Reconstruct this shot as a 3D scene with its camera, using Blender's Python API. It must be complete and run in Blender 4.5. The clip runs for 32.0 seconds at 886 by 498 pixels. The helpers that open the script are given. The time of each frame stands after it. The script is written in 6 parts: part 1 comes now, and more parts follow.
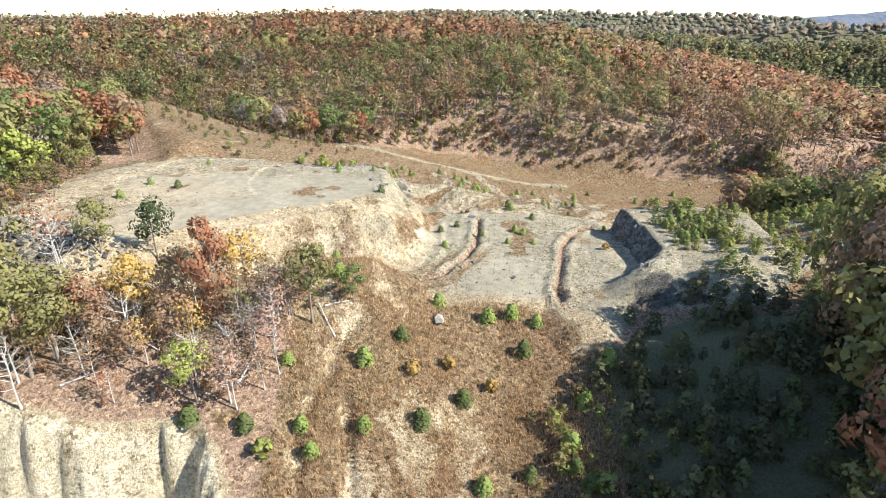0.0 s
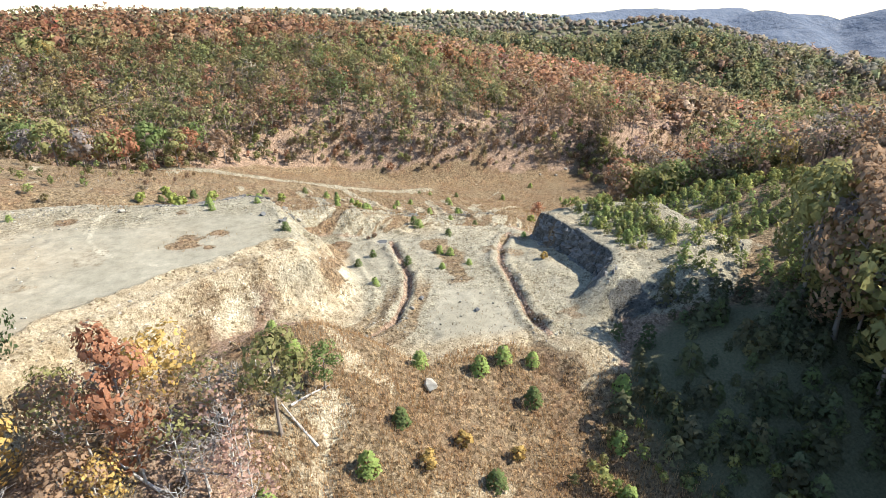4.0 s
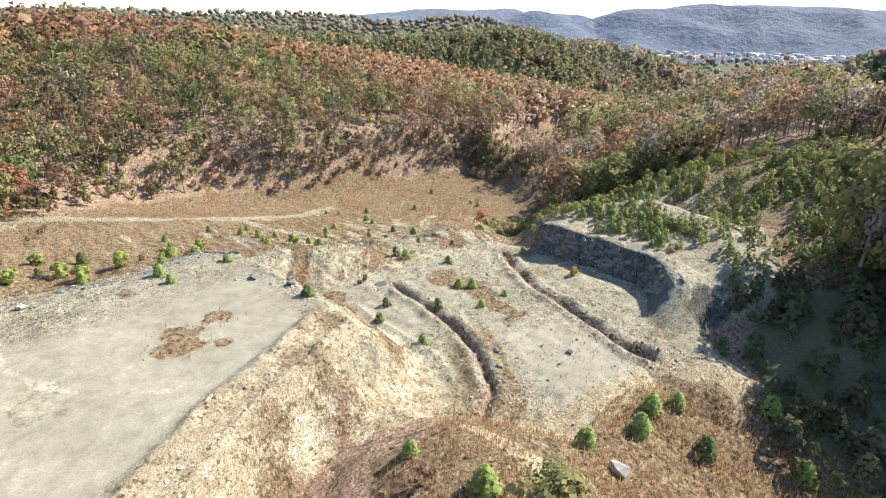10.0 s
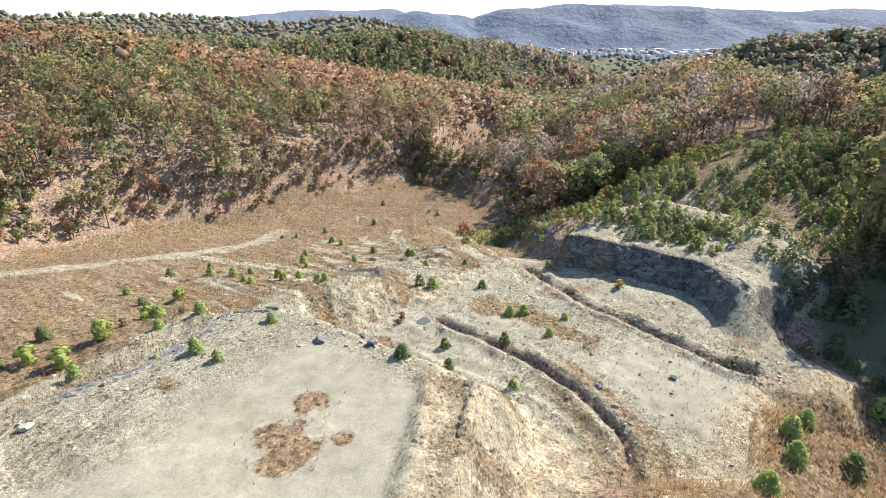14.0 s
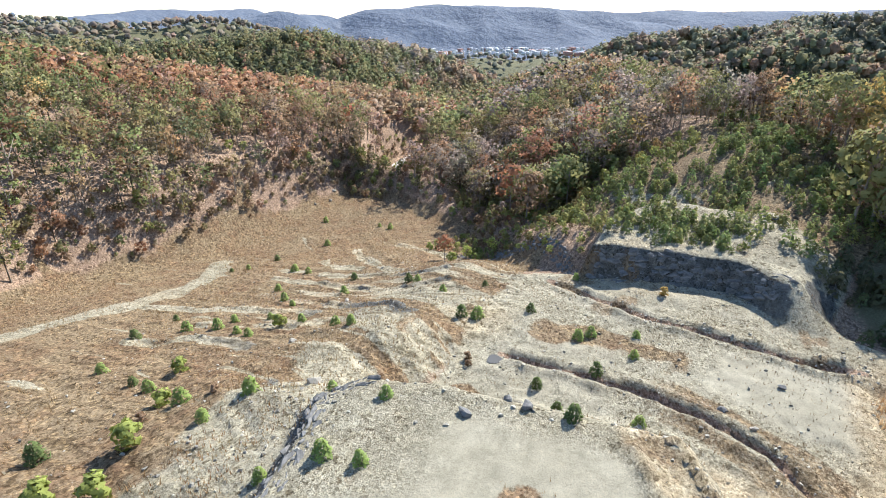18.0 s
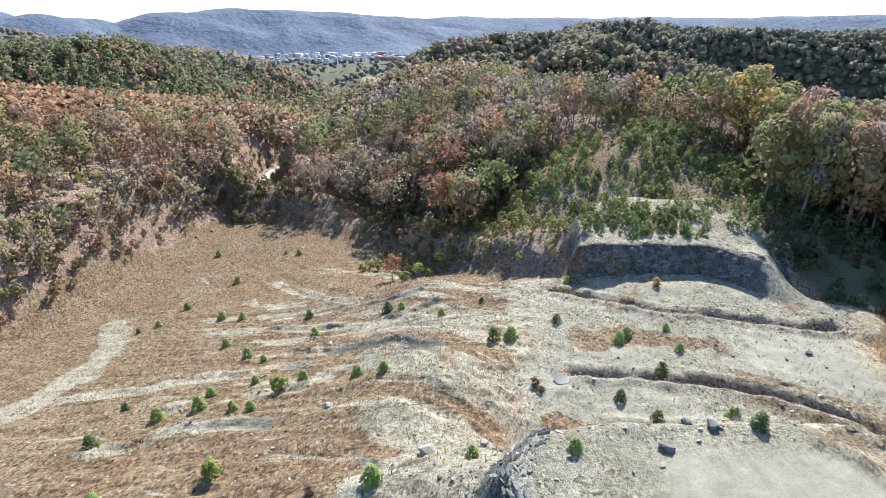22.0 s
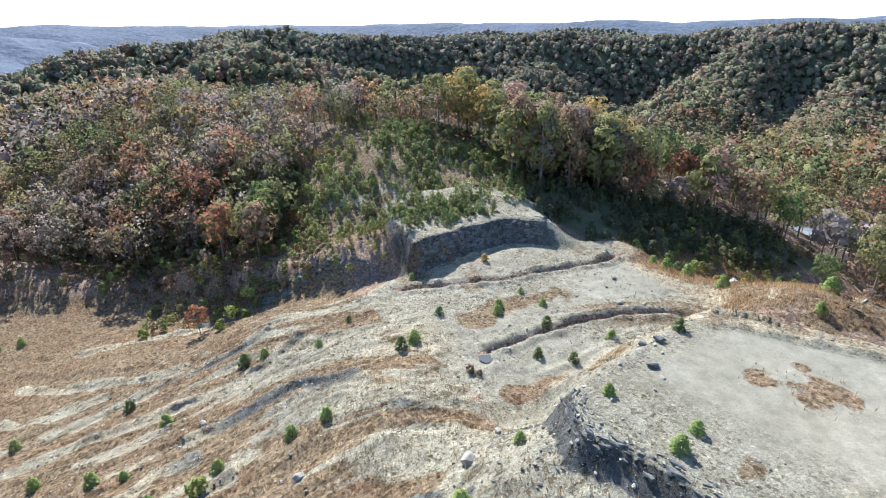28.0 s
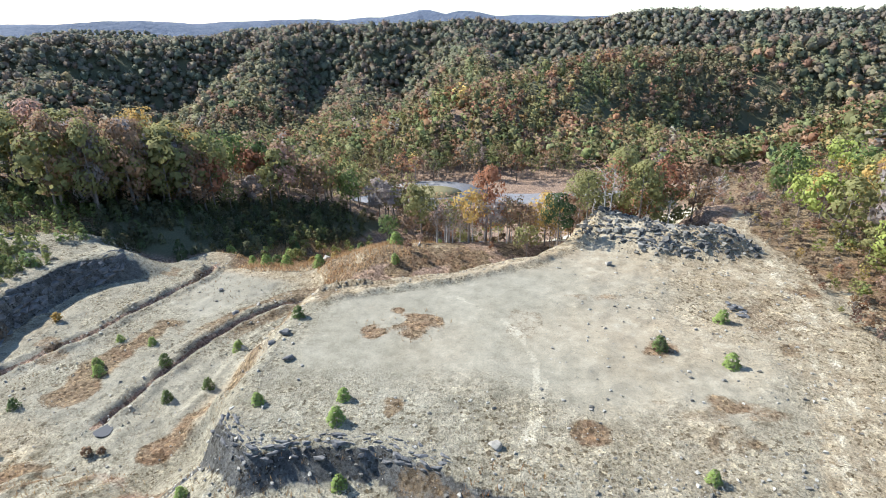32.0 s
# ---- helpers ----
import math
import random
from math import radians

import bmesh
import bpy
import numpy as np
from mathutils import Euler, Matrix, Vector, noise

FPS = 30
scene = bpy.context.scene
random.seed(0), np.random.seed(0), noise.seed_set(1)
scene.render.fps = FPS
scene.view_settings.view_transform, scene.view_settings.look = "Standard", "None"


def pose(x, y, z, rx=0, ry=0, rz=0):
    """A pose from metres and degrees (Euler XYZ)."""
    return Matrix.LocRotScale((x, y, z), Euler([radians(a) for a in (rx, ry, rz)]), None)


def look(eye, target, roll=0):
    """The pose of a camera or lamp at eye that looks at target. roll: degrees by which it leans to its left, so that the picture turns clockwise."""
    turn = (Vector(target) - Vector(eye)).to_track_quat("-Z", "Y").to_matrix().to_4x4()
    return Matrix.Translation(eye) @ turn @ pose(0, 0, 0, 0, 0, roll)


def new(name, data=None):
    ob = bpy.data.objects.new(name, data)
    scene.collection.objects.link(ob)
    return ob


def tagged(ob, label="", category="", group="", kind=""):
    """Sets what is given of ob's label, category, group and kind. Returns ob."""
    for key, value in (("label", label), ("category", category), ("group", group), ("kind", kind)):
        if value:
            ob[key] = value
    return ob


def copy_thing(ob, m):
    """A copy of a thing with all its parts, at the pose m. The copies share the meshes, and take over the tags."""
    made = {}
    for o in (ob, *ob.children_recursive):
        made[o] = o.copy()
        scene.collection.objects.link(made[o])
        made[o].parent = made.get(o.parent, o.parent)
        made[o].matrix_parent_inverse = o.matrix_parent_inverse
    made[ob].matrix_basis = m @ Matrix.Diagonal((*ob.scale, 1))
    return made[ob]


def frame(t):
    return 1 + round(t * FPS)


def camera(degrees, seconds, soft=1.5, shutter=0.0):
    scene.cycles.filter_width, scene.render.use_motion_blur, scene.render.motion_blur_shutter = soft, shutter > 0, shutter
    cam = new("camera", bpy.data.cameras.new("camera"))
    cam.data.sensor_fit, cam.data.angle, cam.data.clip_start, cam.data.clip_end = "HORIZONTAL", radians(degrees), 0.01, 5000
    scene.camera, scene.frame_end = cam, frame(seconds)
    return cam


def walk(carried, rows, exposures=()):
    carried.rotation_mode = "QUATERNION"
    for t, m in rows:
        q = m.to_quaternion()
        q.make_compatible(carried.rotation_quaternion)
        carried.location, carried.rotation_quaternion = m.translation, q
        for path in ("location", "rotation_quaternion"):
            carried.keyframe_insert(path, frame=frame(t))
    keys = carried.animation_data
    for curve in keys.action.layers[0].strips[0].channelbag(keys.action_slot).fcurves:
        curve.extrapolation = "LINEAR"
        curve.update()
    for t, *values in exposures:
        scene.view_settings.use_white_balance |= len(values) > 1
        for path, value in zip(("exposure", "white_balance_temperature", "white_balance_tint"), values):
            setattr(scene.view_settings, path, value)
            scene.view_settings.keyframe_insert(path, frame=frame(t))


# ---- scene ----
cam = camera(78.87, 32.0, 1.0)

PATH = [
    (0, (0.00, -0.00, 49.57), (0.000, 9.164, 45.571), 0.09),
    (0.5, (-2.14, 2.66, 49.45), (-2.115, 11.820, 45.449), 0.09),
    (1, (-4.32, 5.29, 49.34), (-4.081, 14.452, 45.340), 0.08),
    (1.5, (-6.59, 7.92, 49.24), (-5.925, 17.058, 45.230), -0.03),
    (2, (-8.98, 10.48, 49.11), (-7.858, 19.572, 45.105), -0.11),
    (2.5, (-11.42, 12.98, 48.99), (-9.936, 22.024, 44.977), -0.06),
    (3, (-13.94, 15.48, 48.89), (-11.889, 24.410, 44.875), -0.09),
    (3.5, (-16.49, 17.99, 48.77), (-13.728, 26.721, 44.759), -0.07),
    (5.5, (-25.99, 29.12, 48.17), (-21.557, 37.131, 44.155), 0.14),
    (6, (-27.98, 31.86, 48.01), (-23.140, 39.634, 43.996), 0.20),
    (6.5, (-29.78, 34.55, 47.80), (-24.656, 42.143, 43.788), 0.22),
    (7, (-31.45, 37.25, 47.58), (-26.078, 44.669, 43.567), 0.28),
    (7.5, (-33.11, 39.97, 47.40), (-27.522, 47.221, 43.390), 0.29),
    (8, (-34.67, 42.71, 47.29), (-28.966, 49.877, 43.276), 0.18),
    (8.5, (-36.12, 45.53, 47.22), (-30.350, 52.648, 43.215), 0.08),
    (9, (-37.49, 48.41, 47.16), (-31.685, 55.495, 43.159), -0.01),
    (9.5, (-38.85, 51.36, 47.11), (-32.889, 58.320, 43.099), 0.02),
    (10, (-40.20, 54.40, 47.06), (-34.061, 61.205, 43.055), 0.01),
    (10.5, (-41.50, 57.33, 47.05), (-35.223, 64.004, 43.038), -0.00),
    (11, (-42.64, 60.32, 47.05), (-36.245, 66.878, 43.043), -0.03),
    (11.5, (-43.71, 63.33, 47.07), (-37.178, 69.759, 43.059), -0.11),
    (12, (-44.71, 66.33, 47.09), (-38.016, 72.590, 43.081), -0.23),
    (12.5, (-45.62, 69.38, 47.11), (-38.760, 75.453, 43.106), -0.31),
    (13, (-46.47, 72.50, 47.14), (-39.412, 78.350, 43.132), -0.39),
    (13.5, (-47.30, 75.62, 47.17), (-40.064, 81.242, 43.160), -0.45),
    (14, (-48.05, 78.77, 47.17), (-40.641, 84.163, 43.165), -0.47),
    (14.5, (-48.72, 82.01, 47.16), (-41.136, 87.149, 43.148), -0.47),
    (16.5, (-50.79, 95.37, 47.27), (-42.679, 99.616, 43.253), -0.49),
    (17, (-51.24, 98.82, 47.34), (-42.995, 102.808, 43.329), -0.44),
    (17.5, (-51.49, 102.28, 47.40), (-43.125, 106.010, 43.389), -0.37),
    (18, (-51.74, 105.79, 47.46), (-43.265, 109.273, 43.446), -0.32),
    (18.5, (-51.94, 109.37, 47.51), (-43.396, 112.670, 43.502), -0.25),
    (19, (-52.13, 113.04, 47.56), (-43.501, 116.131, 43.552), -0.11),
    (19.5, (-52.23, 116.76, 47.59), (-43.495, 119.547, 43.586), 0.03),
    (20, (-52.28, 120.54, 47.61), (-43.447, 123.013, 43.616), 0.15),
    (20.5, (-52.20, 124.25, 47.65), (-43.257, 126.291, 43.666), 0.16),
    (21, (-52.01, 127.96, 47.69), (-42.954, 129.408, 43.715), 0.11),
    (21.5, (-51.70, 131.69, 47.72), (-42.559, 132.540, 43.757), 0.08),
    (22, (-51.22, 135.44, 47.73), (-42.043, 135.826, 43.783), 0.08),
    (22.5, (-50.59, 139.19, 47.74), (-41.401, 139.348, 43.806), 0.11),
    (23, (-49.78, 142.80, 47.77), (-40.587, 142.803, 43.839), 0.09),
    (23.5, (-48.84, 146.36, 47.81), (-39.637, 146.254, 43.885), 0.06),
    (24, (-47.83, 149.95, 47.85), (-38.627, 149.743, 43.941), 0.11),
    (24.5, (-46.77, 153.32, 47.93), (-37.572, 153.066, 44.018), 0.07),
    (26.5, (-43.77, 162.33, 48.45), (-34.894, 159.791, 44.593), -0.16),
    (27, (-43.70, 163.20, 48.50), (-35.116, 159.800, 44.646), -0.01),
    (27.5, (-43.69, 163.43, 48.50), (-35.488, 159.197, 44.652), -0.07),
    (28, (-43.65, 163.61, 48.50), (-35.973, 158.475, 44.664), -0.15),
    (28.5, (-43.42, 163.87, 48.54), (-36.459, 157.806, 44.697), -0.25),
    (29, (-43.19, 164.08, 48.62), (-37.051, 157.187, 44.775), -0.34),
    (29.5, (-43.07, 164.28, 48.74), (-37.868, 156.649, 44.896), -0.39),
    (30, (-43.08, 164.42, 48.88), (-38.911, 156.186, 45.036), -0.38),
    (30.5, (-42.98, 164.43, 48.95), (-39.892, 155.726, 45.106), -0.45),
    (31, (-42.86, 164.41, 48.99), (-40.641, 155.454, 45.135), -0.45),
    (31.5, (-42.86, 164.36, 49.02), (-40.896, 155.339, 45.165), -0.36),
    (32, (-42.90, 164.29, 49.06), (-41.067, 155.247, 45.206), -0.40),
]
EXPOSURES = [(0, 1.08, 6500, 10), (9, 1.14, 6500, 10), (17, 1.1, 6220, 10), (22, 1.08, 5800, 10), (28, 1.0, 5700, 10), (32, 0.92, 5900, 10)]
walk(cam, [(t, look(eye, target, roll)) for t, eye, target, roll in PATH], EXPOSURES)

# ---- light ----
SUN_YAW, SUN_HEIGHT = 105.0, 39.0
world = bpy.data.worlds.new("sky")
scene.world = world
world.use_nodes = True
wt = world.node_tree
sky = wt.nodes.new("ShaderNodeTexSky")
sky.sky_type, sky.sun_disc = "NISHITA", False
sky.sun_elevation, sky.sun_rotation = radians(SUN_HEIGHT), radians(SUN_YAW)
sky.air_density, sky.dust_density, sky.ozone_density = 1.0, 0.2, 3.0
wt.nodes["Background"].inputs["Strength"].default_value = 0.125
wt.links.new(sky.outputs[0], wt.nodes["Background"].inputs["Color"])
sun = new("sun", bpy.data.lights.new("sun", "SUN"))
sun.data.energy, sun.data.angle, sun.data.color = 4.8, radians(0.53), (1.0, 0.95, 0.87)
_a, _e = radians(SUN_YAW), radians(SUN_HEIGHT)
TO_SUN = Vector((math.sin(_a) * math.cos(_e), math.cos(_a) * math.cos(_e), math.sin(_e)))
sun.matrix_world = look(TO_SUN * 300, (0, 0, 0))

# ---- terrain functions ----
def sstep(a, b, v):
    t = np.clip((v - a) / (b - a), 0, 1)
    return t * t * (3 - 2 * t)


def lattice(i, j, seed):
    v = np.sin(i * 127.1 + j * 311.7 + seed * 74.7) * 43758.5453
    return v - np.floor(v)


def vnoise(x, y, seed=0):
    """Smooth noise from 0 to 1."""
    i, j = np.floor(x), np.floor(y)
    u, v = x - i, y - j
    u, v = u * u * (3 - 2 * u), v * v * (3 - 2 * v)
    a, b = lattice(i, j, seed), lattice(i + 1, j, seed)
    c, d = lattice(i, j + 1, seed), lattice(i + 1, j + 1, seed)
    return a + (b - a) * u + (c - a) * v + (a - b - c + d) * u * v


def fbm(x, y, size, octaves=4, seed=0):
    """Layered noise, about -1 to 1, with its largest lumps of that size in metres."""
    out, amp, tot = 0, 1.0, 0.0
    for k in range(octaves):
        out = out + amp * (vnoise(x / size + 17.3 * k, y / size - 9.1 * k, seed + k) * 2 - 1)
        tot += amp
        size, amp = size / 2.03, amp * 0.52
    return out / tot


def to_line(x, y, pts):
    """Distance to a polyline of (x, y, z), the z there, and how far along it lies (0 to 1)."""
    best = np.full(np.shape(x), 1e9)
    zz, ss = np.zeros(np.shape(x)), np.zeros(np.shape(x))
    n = len(pts) - 1
    for k in range(n):
        (ax, ay, az), (bx, by, bz) = pts[k], pts[k + 1]
        dx, dy = bx - ax, by - ay
        t = np.clip(((x - ax) * dx + (y - ay) * dy) / (dx * dx + dy * dy), 0, 1)
        d = np.hypot(x - ax - t * dx, y - ay - t * dy)
        near = d < best
        best = np.where(near, d, best)
        zz = np.where(near, az + t * (bz - az), zz)
        ss = np.where(near, (k + t) / n, ss)
    return best, zz, ss


def ridge(x, y, pts, fall, rnd):
    """A hill's height below its crest line."""
    best = np.full(np.shape(x), -1e9)
    for (ax, ay, az), (bx, by, bz) in zip(pts, pts[1:]):
        dx, dy = bx - ax, by - ay
        t = np.clip(((x - ax) * dx + (y - ay) * dy) / (dx * dx + dy * dy), 0, 1)
        d = np.hypot(x - ax - t * dx, y - ay - t * dy)
        best = np.maximum(best, az + t * (bz - az) - fall * (np.sqrt(d * d + rnd * rnd) - rnd))
    return best


def in_area(x, y, pts):
    """Signed distance to a polygon's edge: positive inside."""
    inside = np.zeros(np.shape(x), bool)
    best = np.full(np.shape(x), 1e9)
    for (ax, ay), (bx, by) in zip(pts, pts[1:] + pts[:1]):
        dx, dy = bx - ax, by - ay
        t = np.clip(((x - ax) * dx + (y - ay) * dy) / (dx * dx + dy * dy + 1e-9), 0, 1)
        best = np.minimum(best, np.hypot(x - ax - t * dx, y - ay - t * dy))
        cross = (ay > y) != (by > y)
        inside ^= cross & (x < (bx - ax) * (y - ay) / (by - ay + 1e-12) + ax)
    return np.where(inside, best, -best)


# crest lines of the hills (x, y, z), how steeply they fall and how round they are
RIDGE_NORTH = [(-420, 480, 35), (-267, 452, 36), (-206, 441, 33), (-95, 422, 38), (-34, 414, 36), (13, 408, 36), (36, 405, 32), (58, 404, 22.5), (91, 402, 14.5), (140, 392, 10), (172, 376, 4), (208, 353, -6), (230, 332, -16), (245, 318, -25), (262, 277, -35)]
RIDGE_SECOND = [(141, 572, 20), (208, 528, 22), (241, 506, 19), (301, 465, 17), (345, 436, 20), (376, 421, 22), (410, 409, 18), (440, 401, 12), (497, 390, 7), (527, 384, 4), (578, 375, -7), (614, 369, -20), (650, 363, -31), (682, 353, -45)]
RIDGE_EAST = [(55, 66, 8), (78, 72, 14), (100, 79, 18), (132, 89, 18), (155, 99, 15), (190, 118, 12), (234, 130, 11), (290, 150, 8), (312, 167, 5), (335, 185, -8), (365, 215, -30)]
RIDGE_SOUTHEAST = [(100, 60, 14), (76, 38, 11), (50, 20, 5), (26, 2, -7), (2, -14, -17)]
RIDGE_RIM = [(-14, 80, 9), (0, 77, 5), (12, 77, 5), (25, 72, 3), (36, 66, 4), (55, 62, 7)]
NOSE = [(48, 100, 10), (57, 120, 6), (67, 139, -3), (77, 157, -12)]
NOSE_B = [(100, 76, 18), (88, 108, 10), (84, 130, 0), (84, 150, -11)]
RIDGE_SPUR = [(-17, 79, 12), (-34, 72, 11), (-50, 62, 8.5), (-62, 54, 7)]
RIDGE_WEST = [(-122, 12, 12), (-108, 60, 17), (-118, 120, 22), (-200, 220, 36), (-330, 330, 46)]
RIDGE_SOUTH = [(-900, -620, 50), (-400, -520, 36), (-165, -430, 15), (-87, -348, 15), (-49, -299, 11), (-9, -241, 2), (20, -180, -3), (38, -135, -16), (50, -105, -24)]
RIDGE_FAR_EAST = [(600, 190, -36), (625, 175, -5), (647, 157, 12), (704, 86, 16), (745, 23, 19), (784, -38, 32), (771, -115, 36), (765, -154, 25), (752, -212, 28), (723, -319, 21), (690, -368, 26), (657, -409, 21), (588, -488, 32), (546, -516, 22), (494, -551, 22), (428, -595, 29), (364, -638, 37), (303, -659, 42), (233, -682, 40), (103, -726, 48), (36, -748, 41), (-50, -760, 44), (-133, -760, 55), (-204, -760, 62), (-290, -760, 57), (-600, -730, 55), (-1000, -600, 55)]
SPUR_A = [(784, -38, 32), (660, 0, 16), (560, -10, 16), (560, 50, 4), (560, 85, -9), (590, 130, -40)]
SPUR_A_SOUTH = [(560, -10, 16), (560, -60, 5), (542, -105, -4), (523, -153, -22), (485, -178, -30)]
SPUR_B = [(364, -638, 37), (310, -500, 14), (270, -380, 1), (290, -341, -13), (310, -300, -42)]
SPUR_C = [(233, -682, 40), (200, -500, 10), (165, -350, -14), (130, -260, -28)]
SPUR_D = [(723, -319, 21), (600, -400, 8), (503, -402, 2), (514, -339, -3), (492, -229, -26), (431, -135, -40)]
SPUR_E = [(120, -700, 40), (60, -520, 22), (20, -380, -2), (70, -290, -20)]
SPUR_F = [(-300, -300, 20), (-230, -180, 8), (-170, -107, 0), (-140, -60, -10)]
RIDGE_THIRD = [(438, 1118, 19), (547, 1092, 13), (592, 1082, 21), (694, 1062, 24), (782, 1046, 25), (867, 1029, 34), (904, 993, 31), (920, 978, 18), (960, 930, 5), (1010, 860, -30)]
RIDGE_MOUNT = [(1350, 1650, 45), (1610, 1508, 15), (1694, 1463, 58), (1835, 1388, 40), (1920, 1330, 10), (1996, 1254, 60), (2140, 1110, 72), (2226, 1024, 78), (2300, 909, 74), (2365, 780, 64), (2430, 600, 57), (2472, 446, 48), (2505, 340, 12), (2560, 200, 0), (2600, 100, -5)]
RIDGE_NORTH_FAR = [(-2500, 900, 45), (-999, 1322, 33), (-695, 1373, 28), (-490, 1396, 31), (-198, 1428, 44), (-48, 1445, 48), (161, 1456, 47), (386, 1464, 46), (587, 1471, 42), (884, 1498, 45), (1203, 1602, 50), (1967, 1831, 66)]
RIDGE_NORTH_MID = [(-900, 760, 35), (-300, 800, 30), (100, 760, 20), (420, 820, 12), (700, 700, 0), (800, 560, -25)]
RIDGE_RING = [(3400, 1600, 70), (3600, 300, 50), (3478, -248, 46), (3219, -1413, 48), (2866, -1782, 56), (2503, -2089, 54), (2334, -2233, 61), (2085, -2444, 75), (1872, -2616, 52), (1488, -2841, 70), (911, -3177, 80), (759, -3265, 122), (640, -3270, 98), (520, -3266, 116), (349, -3234, 90), (-68, -3156, 85), (-900, -3000, 90), (-3000, -1500, 80), (-3400, 800, 80)]
RIDGE_EAST_FAR = [(1900, -300, 15), (1500, -700, 25), (1150, -1150, 33), (600, -1500, 43), (-500, -1300, 50)]
HILLS = [(RIDGE_NORTH, 0.19, 25), (RIDGE_SECOND, 0.42, 20), (RIDGE_THIRD, 0.3, 30), (RIDGE_EAST, 0.42, 14), (RIDGE_RIM, 0.52, 2), (RIDGE_SPUR, 0.6, 6), (NOSE, 0.55, 3), (NOSE_B, 0.5, 5), (RIDGE_SOUTHEAST, 0.42, 6), (RIDGE_WEST, 0.42, 18), (RIDGE_SOUTH, 0.55, 18), (RIDGE_FAR_EAST, 0.55, 18), (SPUR_A, 0.55, 10), (SPUR_A_SOUTH, 0.55, 10), (SPUR_B, 0.6, 10), (SPUR_C, 0.6, 10), (SPUR_D, 0.6, 10), (SPUR_E, 0.6, 10), (SPUR_F, 0.6, 10), (RIDGE_MOUNT, 0.32, 30), (RIDGE_NORTH_FAR, 0.18, 50), (RIDGE_NORTH_MID, 0.25, 50), (RIDGE_RING, 0.22, 50), (RIDGE_EAST_FAR, 0.26, 90)]
PLATEAU = [(-12.8, 101), (-12.5, 110), (-13, 120), (-14.5, 129), (-19, 132), (-24, 130.5), (-30, 129.5), (-37, 131.5), (-50, 136), (-68, 136), (-78, 120), (-79, 95), (-74, 72), (-62, 66), (-52, 66), (-48, 76), (-41, 85), (-30, 93), (-20, 98)]
FLOOR = [(-8, 89), (0, 79), (10, 80), (18, 79), (21, 71.5), (25, 72), (31, 79), (37, 84), (38, 93), (38.5, 102), (39, 110), (40, 119), (37, 126), (22, 127), (12, 126), (-3, 128), (-8, 114), (-10, 101)]
LEDGE = [(36.5, 84.5), (41, 92), (41.5, 100.5), (40.5, 108), (40, 114.5), (52, 112), (62, 104), (60, 88), (48, 80)]
BEDS = [(-8, 118), (-12, 140), (-4, 156), (16, 156), (26, 140), (24, 127), (6, 124)]
NORTH_SHELF = [(-9, 126), (-8, 137), (-14, 146), (-30, 145), (-45, 141), (-60, 142), (-60, 130)]
DITCH_A = [(8.6, 122, 0), (8.0, 115, 0), (7, 105, 0), (4.2, 97, 0), (0, 90, 0), (-7, 86, 0)]
DITCH_B = [(36, 121, 0), (29, 111.5, 0), (25, 103.5, 0), (22.6, 93, 0), (20.2, 84, 0), (20, 78, 0)]
BERM = [(-12.5, 103, 0), (-20, 98.5, 0), (-30, 93.6, 0), (-41, 85.5, 0), (-48, 76.5, 0), (-52, 67, 0)]
WHITE_CLIFF = [(-75, 52), (-53, 51), (-42, 50.5), (-31, 52), (-28, 49), (-24, 41), (-22, 20), (-80, 20)]


ERODED = [[(-12, 70, 0), (-15, 65.5, 0), (-16, 60, 0), (-19, 55, 0), (-17, 46, 0)], [(-13, 58, 0), (-12, 52, 0), (-10, 42, 0)]]
BANKS = [
    [(-3, 184, 0), (-2.3, 176, 0), (0.9, 171.7, 0), (1.1, 164, 0), (-1, 157, 0)],
    [(12, 202, 0), (13.6, 190, 0), (14, 185, 0), (17, 178, 0), (16.7, 168.6, 0), (19.5, 165, 0), (17, 158, 0)],
    [(27, 184, 0), (25, 173, 0), (24, 163, 0), (22.3, 155.4, 0), (20.6, 146, 0), (13, 136, 0)],
    [(40, 192, 0), (39, 181, 0), (37, 170, 0), (34.5, 160, 0), (30.5, 151, 0), (32, 143, 0), (37, 136, 0)],
    [(48, 195, 0), (45.7, 182.7, 0), (44.8, 171, 0), (44, 158, 0), (40, 148, 0), (42, 140, 0)],
    [(74, 187, 0), (63, 177.5, 0), (55, 168.6, 0), (47.7, 160, 0), (46, 150, 0)],
    [(80, 176, 0), (76.6, 170, 0), (70.5, 159.5, 0), (68, 154, 0), (62, 146, 0)],
    [(6, 178, 0), (8, 170, 0), (9.5, 163, 0), (9, 156, 0)], [(31, 176, 0), (30, 168, 0), (28.5, 158, 0)], [(58, 188, 0), (52, 178, 0), (50, 168, 0)]]


def along_banks(x, y):
    """Across and along the old banks that follow the field's contours."""
    u = x + 0.012 * np.maximum(165 - y, 0) ** 2 - 0.9 * (y - 165) * sstep(46, 66, x)
    return u, y


def banked(x, y):
    """How far the nearest bank is, and that of its crest on the downhill side."""
    cut = np.full(np.shape(x), 1e9)
    crest = cut.copy()
    for pts in BANKS:
        d, _, s = to_line(x, y, pts)
        e, _, _ = to_line(x - 1.3, y, pts)
        fade = 3 * (sstep(0.08, 0, s) + sstep(0.92, 1, s))
        cut, crest = np.minimum(cut, d + fade), np.minimum(crest, e + fade)
    return cut, crest


